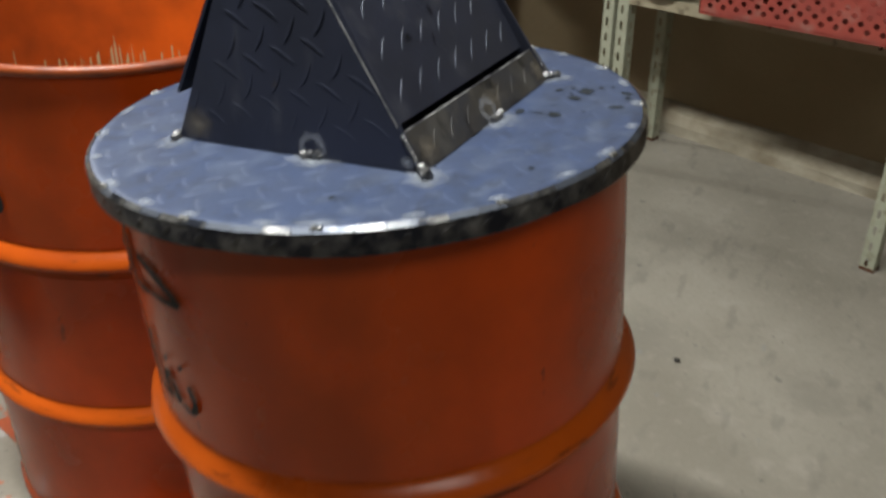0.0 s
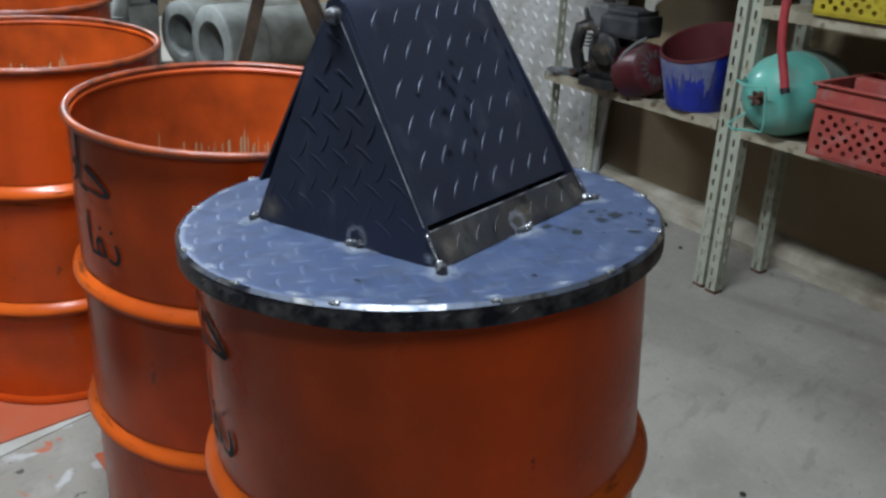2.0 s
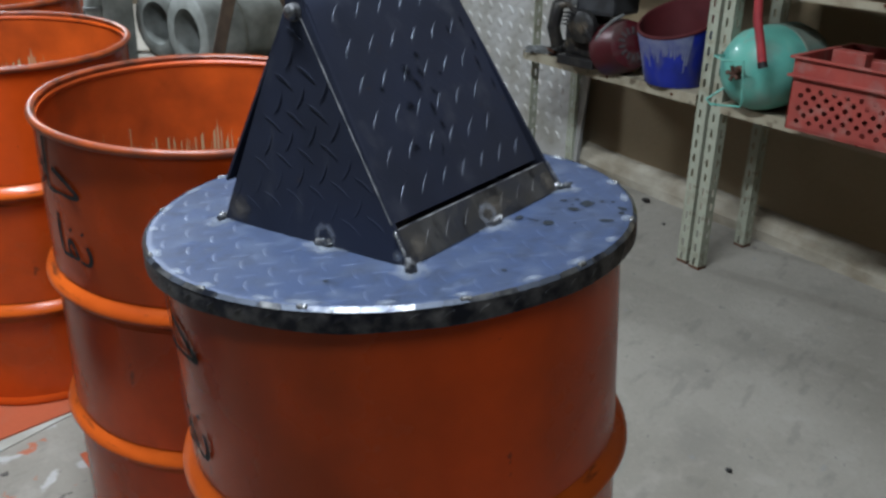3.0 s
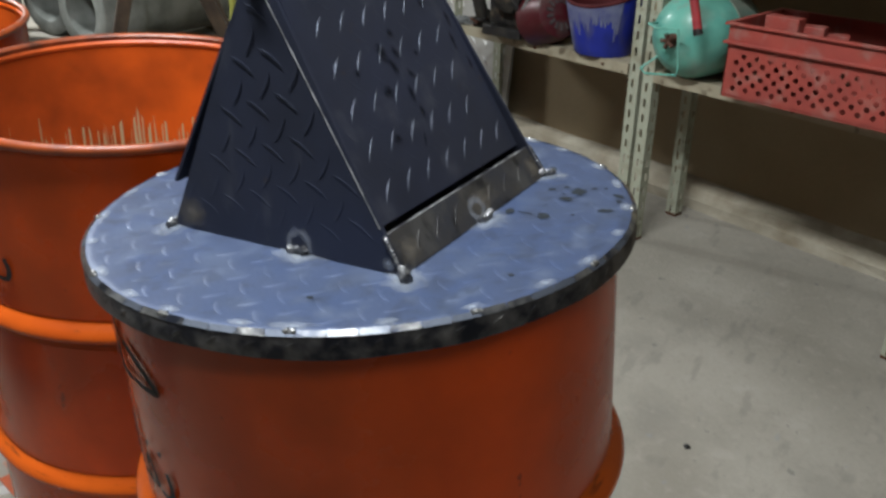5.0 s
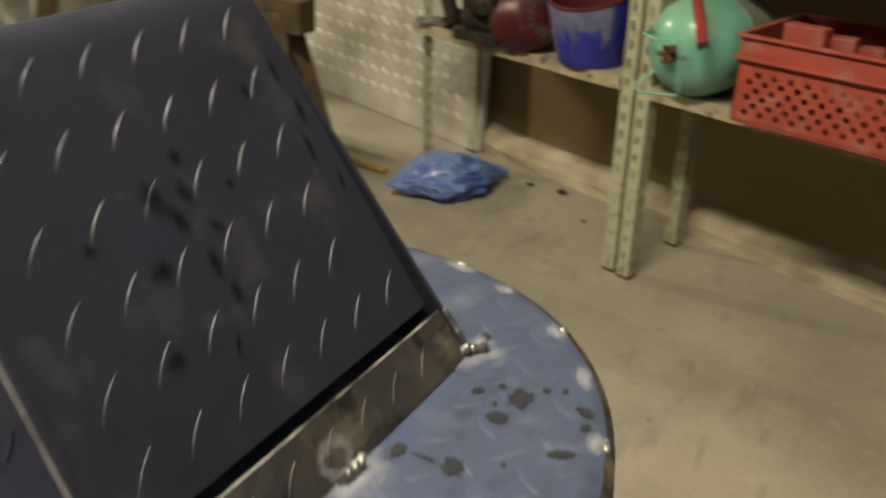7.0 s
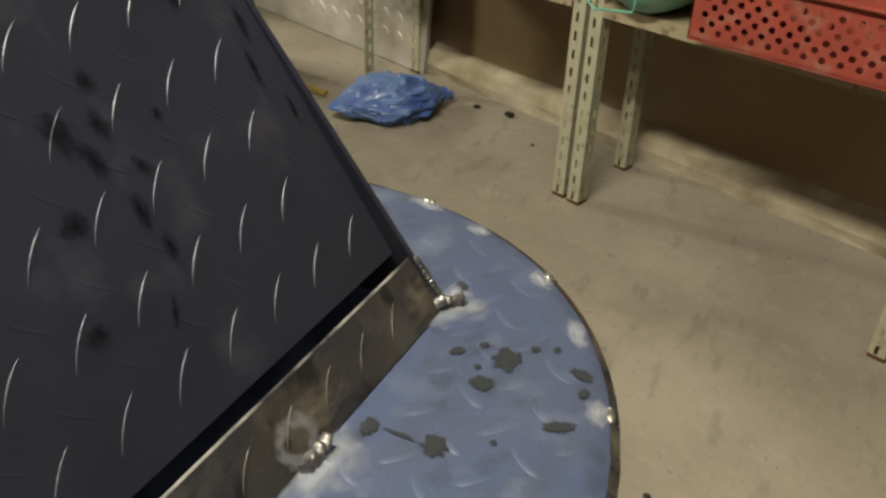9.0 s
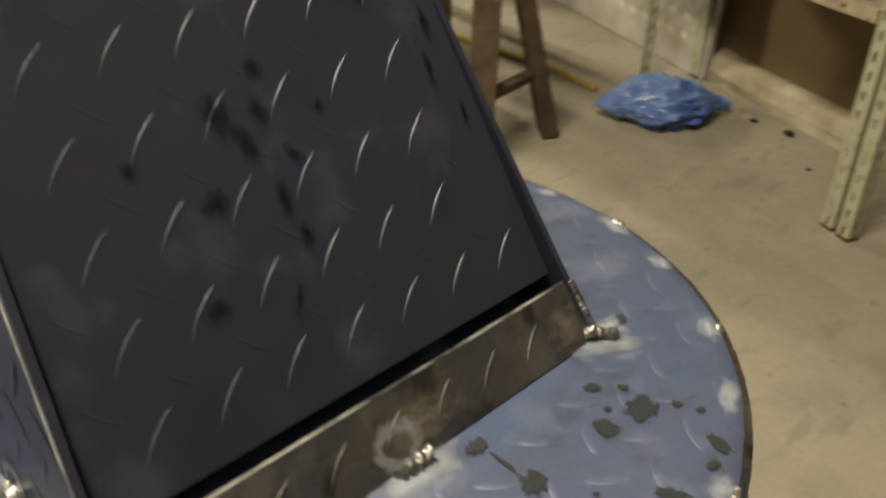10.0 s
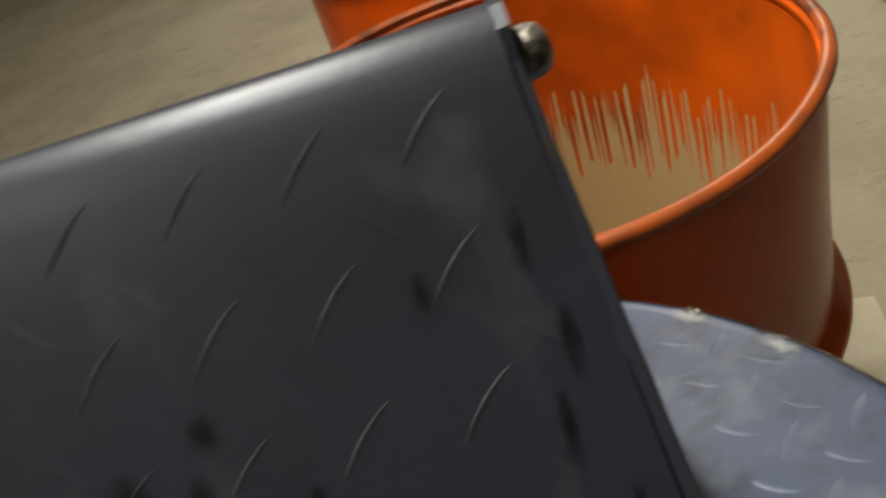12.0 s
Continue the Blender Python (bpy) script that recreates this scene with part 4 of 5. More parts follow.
def shelf(z, y0, y1, x1=0.315, x0=-0.006):
    bm = bmesh.new()
    prof = [(x0, -0.034), (x0, 0), (x1 + 0.003, 0), (x1 + 0.003, -0.034), (x1, -0.034), (x1, -0.003), (x0 + 0.003, -0.003), (x0 + 0.003, -0.031), (x0 + 0.018, -0.031), (x0 + 0.018, -0.034)]
    n = max(2, int((y1 - y0) / 0.05))
    rings = []
    for k in range(n + 1):
        y = y0 + (y1 - y0) * k / n
        sag = 0.0015 * noise.noise((y * 6, z, 0))
        rings.append([bm.verts.new((px + sag * 0.6, y, z + pz + sag)) for px, pz in prof])
    for a, b in zip(rings, rings[1:]):
        for k in range(len(prof)):
            bm.faces.new((a[k], a[(k + 1) % len(prof)], b[(k + 1) % len(prof)], b[k]))
    bm.faces.new(rings[0])
    bm.faces.new(rings[-1])
    sh = part("shelf", bm, SHELFM, rack, smooth=False)
    for k in range(int((y1 - y0) / 0.3)):
        bm = bmesh.new()
        lathe(bm, [(0, 0.004), (0.005, 0.003), (0.006, 0), (0, 0)], 8, Matrix.Translation((x0, y0 + 0.1 + 0.3 * k, z - 0.018)) @ Matrix.Rotation(radians(-90), 4, "Y"))
        part("bolt", bm, RUST, sh)


LOW_L, LOW_R = 0.584, 0.580
shelf(LOW_L, 0.062, 0.93)
shelf(LOW_R, -0.90, -0.038)
shelf(LOW_L + 0.003, -0.037, 0.061, x0=0.046)    # filler added where the shelves abut, keeps light off the rear post
shelf(0.952, -0.90, -0.038)
shelf(1.10, 0.062, 0.93)
shelf(1.62, -0.90, 0.93)


def on_rack(x, y, z, turn=0):
    return RACKL @ Matrix.Translation((x, y, z)) @ Matrix.Rotation(radians(turn), 4, "Z")


# petrol engine
eng = thing("petrol_engine", "dirty small petrol engine with a maroon cowl on the shelf", "engine", on_rack(0.080, 0.545, LOW_L + 0.001, 8) @ Matrix.Scale(1.12, 4))
bm = bmesh.new()
box(bm, -0.11, 0.10, -0.02, 0.13, 0.0, 0.03, bevel=0.004)
part("base", bm, GREASE, eng, smooth=False)
bm = bmesh.new()
box(bm, -0.09, 0.08, 0.0, 0.12, 0.03, 0.14, bevel=0.015)
part("crankcase", bm, GREASE, eng, smooth=False)
for k in range(4):
    bm = bmesh.new()
    box(bm, -0.085, 0.03, 0.035, 0.14, 0.122 + 0.012 * k, 0.126 + 0.012 * k, bevel=0.001)
    part("cooling_fin", bm, DARKMETAL, eng, smooth=False)
bm = bmesh.new()
box(bm, -0.06, 0.02, 0.05, 0.125, 0.11, 0.175, bevel=0.004)
part("cylinder", bm, GREASE, eng, smooth=False)
bm = bmesh.new()
box(bm, -0.10, 0.04, -0.075, 0.075, 0.168, 0.238, bevel=0.014)
box(bm, -0.085, 0.03, -0.06, 0.06, 0.236, 0.256, bevel=0.008)
part("air_filter", bm, DARKMETAL, eng, "dusty dark air filter box", smooth=False)
bm = bmesh.new()
box(bm, -0.06, 0.05, 0.075, 0.155, 0.18, 0.262, bevel=0.012)
part("fuel_tank", bm, GREYMETAL, eng, "dusty grey fuel tank", smooth=False)
bm = bmesh.new()
lathe(bm, [(0, 0.018), (0.016, 0.017), (0.022, 0.010), (0.022, 0), (0, 0)], 18, Matrix.Translation((-0.005, 0.115, 0.260)))
part("tank_cap", bm, GREASE, eng)
bm = bmesh.new()
lathe(bm, [(0, 0.06), (0.050, 0.06), (0.072, 0.05), (0.082, 0.02), (0.084, -0.060), (0, -0.060)], 40, Matrix.Translation((-0.072, -0.100, 0.082)) @ Matrix.Rotation(radians(70), 4, "X") @ Matrix.Rotation(radians(-20), 4, "Y"))
cowl = part("fan_cowl", bm, MAROON, eng, "maroon fan cowl")
for k in range(14):
    a = 2 * math.pi * k / 14
    bm = bmesh.new()
    m = Matrix.Translation((-0.072, -0.100, 0.082)) @ Matrix.Rotation(radians(70), 4, "X") @ Matrix.Rotation(radians(-20), 4, "Y") @ Matrix.Rotation(a, 4, "Z")
    box(bm, 0.03, 0.052, -0.004, 0.004, 0.058, 0.063, m)
    part("vent_slot", bm, VENT, cowl, smooth=False)
bm = bmesh.new()
tube(bm, [(-0.10, 0.10, 0.20), (-0.13, 0.12, 0.19), (-0.135, 0.13, 0.12), (-0.11, 0.13, 0.06)], 0.022, 10)
part("exhaust", bm, GREASE, eng)
bm = bmesh.new()
tube(bm, [(-0.08, -0.10, 0.18), (-0.11, -0.085, 0.165), (-0.125, -0.055, 0.13), (-0.13, -0.04, 0.10)], 0.006, 8)
part("fuel_line", bm, GREYMETAL, eng)

bm = bmesh.new()
lathe(bm, [(0, 0.03), (0.035, 0.03), (0.05, 0.02), (0.052, 0), (0, 0)], 20, Matrix.Translation((-0.10, 0.03, 0.13)) @ Matrix.Rotation(radians(-90), 4, "Y"))
part("carburettor_cover", bm, GREASE, eng)
bm = bmesh.new()
tube(bm, [(-0.09, 0.14, 0.24), (-0.12, 0.10, 0.20), (-0.115, 0.05, 0.17), (-0.13, 0.0, 0.12), (-0.10, -0.03, 0.06)], 0.009, 8)
part("throttle_cable", bm, GREASE, eng)
bm = bmesh.new()
box(bm, -0.06, 0.09, -0.10, 0.0, 0.0, 0.035, bevel=0.008)
part("mounting_foot", bm, GREASE, eng, smooth=False)


def rag_heap(label, at, size, mat, seed):
    root = thing("oily_rag", label, "rag", at, "rags")
    bm = bmesh.new()
    for v in bmesh.ops.create_icosphere(bm, subdivisions=4, radius=1)["verts"]:
        k = 1 + 0.45 * noise.fractal(v.co * 2.0 + Vector((seed, 0, 0)), 0.8, 2.0, 4)
        v.co = Vector((v.co.x * size[0] * k, v.co.y * size[1] * k, max(0.0, size[2] * (0.35 + 0.75 * v.co.z * k))))
    part("cloth", bm, mat, root)


rag_heap("crumpled greasy dark rag beside the engine", on_rack(0.06, 0.735, LOW_L + 0.001, 10), (0.055, 0.07, 0.05), GREASE, 3)
rag_heap("crumpled grey rag on the shelf edge", on_rack(0.02, 0.86, LOW_L + 0.001, 40), (0.035, 0.05, 0.022), GREYMETAL, 7)
rag_heap("crumpled pale cloth on the upper shelf", on_rack(0.08, 0.60, 1.101, 40), (0.08, 0.11, 0.07), WHITEP, 11)

# cloth hanging over the edge of the upper shelf
hc = thing("hanging_cloth", "pale dusty cloth hanging over the edge of the upper shelf", "cloth", on_rack(-0.012, 0.40, 1.101))
bm = bmesh.new()
fold = []
for i in range(15):
    v = i / 14
    fold.append([Vector((0.10 - 0.104 * min(1, v * 3) - 0.016 * math.sin(5 * v) + 0.012 * math.sin(u * 13 + 2 * v), (u - 0.5) * (0.13 - 0.03 * v) + 0.01 * math.sin(7 * v), 0.006 - 0.225 * max(0, v - 0.3) / 0.7 * (1 - 0.25 * (2 * u - 1) ** 2) + 0.004 * math.sin(u * 9))) for u in (k / 10 for k in range(11))])
back = [[bm.verts.new(p - Vector((0.004, 0, -0.002))) for p in r] for r in fold]
face = [[bm.verts.new(p) for p in r] for r in fold]
for i in range(14):
    for j in range(10):
        for g in (back, face):
            bm.faces.new((g[i][j], g[i][j + 1], g[i + 1][j + 1], g[i + 1][j]))
part("cloth", bm, WHITEP, hc)

# rags and rusty odds on the shelf
rag = thing("scrap_metal", "small heap of rusty metal scraps on the shelf", "scrap", on_rack(0.05, 0.77, LOW_L + 0.001, 20))
for k in range(7):
    bm = bmesh.new()
    box(bm, -0.05, 0.05, -0.008, 0.008, 0.0, 0.006, Matrix.Translation((0.02 * noise.noise((k * 1.3, 0, 0)), 0.07 * (k - 3) / 3, 0.002 + 0.006 * (k % 3))) @ Matrix.Rotation(k * 0.8, 4, "Z"), 0.001)
    part("scrap", bm, RUST if k % 2 else GREASE, rag, smooth=False)

# bucket with dried paint runs
bk = thing("paint_bucket", "blue plastic bucket with dried grey paint runs and red inside", "bucket", on_rack(0.066, 0.222, LOW_L + 0.001) @ Matrix.Diagonal((0.97, 0.97, 1, 1)))
bm = bmesh.new()
lathe(bm, [(0, 0.003), (0.095, 0.0), (0.099, 0.006), (0.138, 0.185)], 48)
part("outer_wall", bm, BLUEP, bk)
bm = bmesh.new()
lathe(bm, [(0.136, 0.184), (0.142, 0.186), (0.1435, 0.192), (0.140, 0.197), (0.135, 0.195)], 48)
part("rim", bm, REDP, bk)
bm = bmesh.new()
lathe(bm, [(0.135, 0.195), (0.120, 0.12), (0.095, 0.012), (0, 0.012)], 48)
part("inner_wall", bm, REDP, bk, "deep red inside")
for k in range(34):
    a = radians(122 + 120 * (k / 34) ** 1.15 + 3 * noise.noise((k * 1.9, 2, 0)))
    d = 0.06 + 0.12 * abs(noise.noise((k * 0.83, 7, 1))) + (0.05 if k < 12 else 0)
    w = 0.007 + 0.006 * noise.noise((k * 2.7, 3, 2)) + (0.003 if k < 12 else 0)
    bm = bmesh.new()
    prev = None
    for j in range(6):
        t = j / 5
        z = 0.187 - d * t
        r = 0.099 + (z - 0.006) * 0.2179 + 0.0016
        ww = w * (1 - 0.7 * t ** 2) / r
        row = [bm.verts.new((r * math.cos(a - ww), r * math.sin(a - ww), z)), bm.verts.new(((r + 0.0015) * math.cos(a), (r + 0.0015) * math.sin(a), z)), bm.verts.new((r * math.cos(a + ww), r * math.sin(a + ww), z))]
        if prev:
            bm.faces.new((prev[0], prev[1], row[1], row[0]))
            bm.faces.new((prev[1], prev[2], row[2], row[1]))
        prev = row
    part("paint_run", bm, SPILL, bk)

for piece in bk.children:    # its mouth was cut slanting, lowest at the front
    for v in piece.data.vertices:
        v.co.z *= 1.12 * (1 + 1.7 * v.co.x)

# gas cylinder lying on the shelf
tk = thing("gas_cylinder", "turquoise gas cylinder lying on the shelf with its valve outward", "gas cylinder", on_rack(-0.085, -0.148, LOW_R + 0.1262))
m = Matrix.Rotation(radians(90), 4, "Y")
bm = bmesh.new()
lathe(bm, [(0, -0.005), (0.03, -0.004), (0.07, 0.010), (0.102, 0.035), (0.120, 0.07), (0.125, 0.11), (0.125, 0.15)], 48, m)
part("shoulder", bm, TANK, tk)
bm = bmesh.new()
lathe(bm, [(0.125, 0.15), (0.1265, 0.153), (0.1265, 0.157), (0.125, 0.16), (0.125, 0.24), (0.11, 0.285), (0.06, 0.305), (0, 0.31)], 48, m)
part("barrel", bm, TANKDUST, tk, "dusty grey-green rear half")
bm = bmesh.new()
lathe(bm, [(0.020, 0.004), (0.020, -0.008), (0.014, -0.010), (0.012, -0.030), (0, -0.031)], 16, m)
vv = part("valve", bm, VALVE, tk, "corroded brass valve")
for k in range(5):
    a = 2 * math.pi * k / 5
    bm = bmesh.new()
    tube(bm, [(-0.03, 0, 0), (-0.034, 0.022 * math.cos(a), 0.022 * math.sin(a))], 0.006, 8)
    part("handwheel_spoke", bm, VALVE, vv)
bm = bmesh.new()
tube(bm, [(0.015, 0.075, 0.035), (-0.035, 0.07, 0.04), (-0.05, 0.03, 0.035), (-0.055, -0.045, 0.045), (-0.055, -0.06, -0.06), (-0.05, -0.055, -0.085), (-0.05, 0.05, -0.10), (-0.03, 0.085, -0.095), (0.015, 0.06, -0.06)], 0.0034, 8)
part("guard_handle", bm, TANK, tk)

# red hose hanging from above
hz = thing("rubber_hose", "red rubber hose hanging in front of the rack", "hose", RACK.copy())
bm = bmesh.new()
pts = [(-0.02, -0.105, 1.45), (-0.09, -0.125, 1.25), (-0.125, -0.142, 1.05), (-0.130, -0.152, 0.95), (-0.132, -0.166, 0.88), (-0.134, -0.191, 0.82), (-0.135, -0.212, 0.765)]
tube(bm, pts, 0.0125, 14)
part("tube", bm, HOSE, hz)
bm = bmesh.new()
tube(bm, [(-0.135, -0.208, 0.772), (-0.1352, -0.216, 0.757)], 0.0135, 14)
part("end_clip", bm, GREASE, hz)


def crate(name, label, at, size, mat, group=""):
    """An open plastic crate with pierced sides."""
    lx, ly, h = size
    root = thing(name, label, "crate", at, group)

    def pierced(w, hh, cols, lines, t=0.003, r=0.0078):
        bm = bmesh.new()
        cw, ch = w / cols, hh / lines
        seen = {}

        def vert(x, y, z):
            key = (round(x, 5), round(y, 5), round(z, 5))
            if key not in seen:
                seen[key] = bm.verts.new((x, y, z))
            return seen[key]

        for i in range(cols):
            for j in range(lines):
                cx, cz = (i + 0.5) * cw, (j + 0.5) * ch
                hole = (i + j) % 2 == 0 and 0 < j < lines - 1 and 0 < i < cols - 1
                out = [(cx - cw / 2, cz - ch / 2), (cx, cz - ch / 2), (cx + cw / 2, cz - ch / 2), (cx + cw / 2, cz), (cx + cw / 2, cz + ch / 2), (cx, cz + ch / 2), (cx - cw / 2, cz + ch / 2), (cx - cw / 2, cz)]
                if not hole:
                    for y in (0, t):
                        bm.faces.new([vert(x, y, z) for x, z in out])
                    continue
                ins = [(cx + r * math.cos(a), cz + r * math.sin(a)) for a in (math.pi * (1.25 + 0.25 * k) for k in range(8))]
                for k in range(8):
                    q = (k + 1) % 8
                    for y in (0, t):
                        bm.faces.new((vert(out[k][0], y, out[k][1]), vert(out[q][0], y, out[q][1]), vert(ins[q][0], y, ins[q][1]), vert(ins[k][0], y, ins[k][1])))
                    bm.faces.new((vert(ins[k][0], 0, ins[k][1]), vert(ins[q][0], 0, ins[q][1]), vert(ins[q][0], t, ins[q][1]), vert(ins[k][0], t, ins[k][1])))
        return bm

    hh = h * 0.70
    part("side_wall", pierced(ly, hh, int(ly / 0.019), 8), mat, root, smooth=False, m=Matrix.Rotation(radians(-90), 4, "Z") @ Matrix.Translation((0, 0, 0.0)))
    part("side_wall", pierced(ly, hh, int(ly / 0.019), 8), mat, root, smooth=False, m=Matrix.Translation((lx, 0, 0)) @ Matrix.Rotation(radians(-90), 4, "Z"))
    part("end_wall", pierced(lx, hh, int(lx / 0.019), 8), mat, root, smooth=False)
    part("end_wall", pierced(lx, hh, int(lx / 0.019), 8), mat, root, smooth=False, m=Matrix.Translation((0, -ly, 0)))
    bm = bmesh.new()
    box(bm, 0, lx, -ly, 0, 0.004, 0.008)
    part("bottom", bm, mat, root, smooth=False)
    for nm, b in (("top_band", (hh, h)),):
        for q in ((-0.004, 0.001, -ly - 0.004, 0.004), (lx - 0.001, lx + 0.004, -ly - 0.004, 0.004), (0.001, lx - 0.001, -0.001, 0.004), (0.001, lx - 0.001, -ly - 0.004, -ly + 0.001)):
            bm = bmesh.new()
            box(bm, *q, b[0], b[1], bevel=0.0015)
            part(nm, bm, mat, root, smooth=False)
    for q in ((-0.014, 0.0, -ly - 0.014, 0.014), (lx, lx + 0.014, -ly - 0.014, 0.014), (0.0, lx, 0.0, 0.014), (0.0, lx, -ly - 0.014, -ly)):
        for z in (h - 0.007, hh + 0.004):
            bm = bmesh.new()
            box(bm, *q, z, z + 0.007, bevel=0.002)
            part("lip", bm, mat, root, smooth=False)
    return root


crate("plastic_crate", "red perforated plastic crate on the shelf", on_rack(-0.085, -0.325, LOW_R + 0.001, 3), (0.30, 0.54, 0.205), CRATE, "crates")
crate("plastic_crate", "yellow perforated plastic crate on the upper shelf", on_rack(-0.02, -0.215, 0.953, 0), (0.30, 0.50, 0.18), YELLOW, "crates")
for k in range(3):
    sl = thing("red_offcut", "red plastic offcut standing in the crate", "offcut", on_rack(0.06 + 0.035 * k, -0.40 - 0.05 * k, LOW_R + 0.010, 12 * k))
    bm = bmesh.new()
    box(bm, -0.02, 0.02, -0.05, 0.05, 0, 0.205 - 0.02 * k, bevel=0.003)
    part("panel", bm, CRATE, sl, smooth=False)

# ---- aluminium tread sheets leaning at the end of the wall ----
for k, lean in enumerate((2, 3)):
    al = thing("tread_sheet", "silvery aluminium tread plate sheet leaning on the wall", "metal sheet", WALL @ Matrix.Translation((0.296 - 0.016 * k, 0.905, 0.004)) @ Matrix.Rotation(radians(lean), 4, "Y"), "leaning sheets")
    bm = bmesh.new()
    box(bm, 0, 0.003, 0, 1.62 - 0.2 * k, 0, 1.25 - 0.1 * k)
    sheet_ob = part("sheet", bm, ALU, al, smooth=False)
    if k == 1:
        bm = bmesh.new()
        treads(bm, lambda u, v: abs(u) < 0.70 and abs(v) < 0.56, lambda u, v, h: Vector((-h, 0.71 + u, 0.58 + v)), (0.068, 0.068), 0.0, 0.052, 0.034, 0.0042, 0.9)
        tagged(part("tread", bm, ALU, sheet_ob, "raised lens-shaped tread marks"), kind="stuff")

# ---- blue plastic bag on the floor ----
bg = thing("plastic_bag", "crumpled translucent blue plastic bag on the floor", "bag", Matrix.Translation((2.235, 1.11, 0)) @ Matrix.Rotation(radians(-36), 4, "Z") @ Matrix.Scale(1.1, 4))
bm = bmesh.new()
vs = bmesh.ops.create_icosphere(bm, subdivisions=5, radius=1)["verts"]
for v in vs:
    p = v.co.copy()
    t = (p.x + 1) / 2
    w = (math.sin(math.pi * min(1, t * 0.92 + 0.06)) ** 0.7) * (0.75 + 0.35 * t)
    k = noise.fractal(p * 2.4, 0.7, 2.0, 4) * 0.22 + 0.12 * abs(noise.noise(p * 5.5))
    v.co = Vector((p.x * 0.20, p.y * 0.118 * w * (1 + k), max(0.002, 0.048 + p.z * 0.066 * w * (1 + 1.6 * k))))
part("film", bm, FILM, bg)
bm = bmesh.new()
tube(bm, [(0.180, 0, 0.04), (0.198, 0.004, 0.032), (0.212, 0.008, 0.028)], [0.024, 0.012, 0.015], 12)
part("knot", bm, FILM, bg)

# ---- bits on the floor ----
for k, (x, y, r) in enumerate(((2.45, 0.888, 0.012), (2.455, 0.768, 0.017), (2.30, 0.62, 0.007), (1.087, -0.105, 0.008), (1.55, 0.75, 0.004))):
    ch = thing("floor_chip", "small dark chip of debris on the floor", "debris", Matrix.Translation((x, y, 0)), "floor chips")
    bm = bmesh.new()
    blob(bm, (0, 0, r * 0.45), r, k + 200, 0.5)
    part("chip", bm, GREASE, ch)


# ---- trestles ----
def bar(bm, a, b, w, t, twist=0.0):
    """A squared timber from a to b."""
    a, b = Vector(a), Vector(b)
    q = (b - a).to_track_quat("Z", "Y").to_matrix().to_4x4()
    box(bm, -w / 2, w / 2, -t / 2, t / 2, 0, (b - a).length, Matrix.Translation(a) @ q @ Matrix.Rotation(twist, 4, "Z"), 0.004)


def trestle(label, feet, top, rungs, beam=0.07):
    root = thing("trestle", label, "trestle", Matrix.Translation((*feet[0][:2], 0)), "trestles")
    o = Vector((*feet[0][:2], 0))
    for f, t in zip(feet, top):
        bm = bmesh.new()
        bar(bm, Vector(f) - o + Vector((0, 0, 0.006)), Vector(t) - o, 0.075, 0.05)
        part("leg", bm, WOOD, root, smooth=False)
    for a, b in rungs:
        bm = bmesh.new()
        bar(bm, Vector(a) - o, Vector(b) - o, 0.035, 0.025)
        part("rung", bm, WOOD, root, smooth=False)
    bm = bmesh.new()
    m0, m1 = (Vector(top[0]) + Vector(top[1])) / 2 - o, (Vector(top[2]) + Vector(top[3])) / 2 - o
    d = (m1 - m0).normalized() * 0.10
    bar(bm, m0 - d, m1 + d, beam, 0.09)
    part("top_beam", bm, WOOD, root, smooth=False)
    return root


trestle("dark weathered wooden trestle with splayed legs on the floor", [(1.52, 1.22, 0), (1.87, 1.26, 0), (1.52, 1.71, 0), (1.86, 1.74, 0)],
        [(1.66, 1.36, 0.68), (1.72, 1.36, 0.68), (1.66, 1.62, 0.68), (1.72, 1.62, 0.68)],
        [((1.565, 1.265, 0.21), (1.825, 1.29, 0.21)), ((1.565, 1.265, 0.22), (1.565, 1.68, 0.22))])
trestle("dark weathered wooden trestle beside the grey pipe", [(1.59, 2.453, 0), (2.083, 1.998, 0), (1.87, 2.76, 0), (2.36, 2.31, 0)],
        [(1.76, 2.31, 0.88), (1.81, 2.26, 0.88), (2.04, 2.61, 0.88), (2.09, 2.56, 0.88)],
        [((1.63, 2.42, 0.20), (2.03, 2.05, 0.20))])

# yellow hose on the floor
yh = thing("floor_hose", "thin yellowish hose lying on the floor by the wall", "hose", Matrix.Translation((2.2, 1.6, 0)))
bm = bmesh.new()
tube(bm, [(0.02, -0.25, 0.012), (0.03, -0.1, 0.012), (0.02, 0.05, 0.012), (-0.02, 0.25, 0.012), (-0.05, 0.6, 0.012)], 0.012, 8)
part("tube", bm, HOSEYEL, yh)

# grey pipe pieces behind the drums
def flanged_pipe(label, at, scale, turn, bore=0.128):
    root = thing("flanged_pipe", label, "pipe", Matrix.Translation(at) @ Matrix.Rotation(radians(turn), 4, "Z") @ Matrix.Scale(scale, 4), "grey pipes")
    m = Matrix.Rotation(radians(90), 4, "Y")
    bm = bmesh.new()
    lathe(bm, [(bore, 0.0), (0.160, 0.0), (0.168, 0.006), (0.170, 0.020), (0.170, 0.17), (0.164, 0.19), (0.150, 0.20), (0.146, 0.23), (0.146, 0.80), (bore, 0.80), (bore, 0.0)], 48, m)
    part("barrel", bm, PIPE, root)
    # black disc set in the bore gives the shade of an open pipe
    bm = bmesh.new()
    lathe(bm, [(0.0, 0.16), (bore - 0.0005, 0.16), (bore - 0.0005, 0.163), (0, 0.163)], 24, m)
    part("plug", bm, GREASE, root, "dark disc standing in for shade in the bore")
    return root


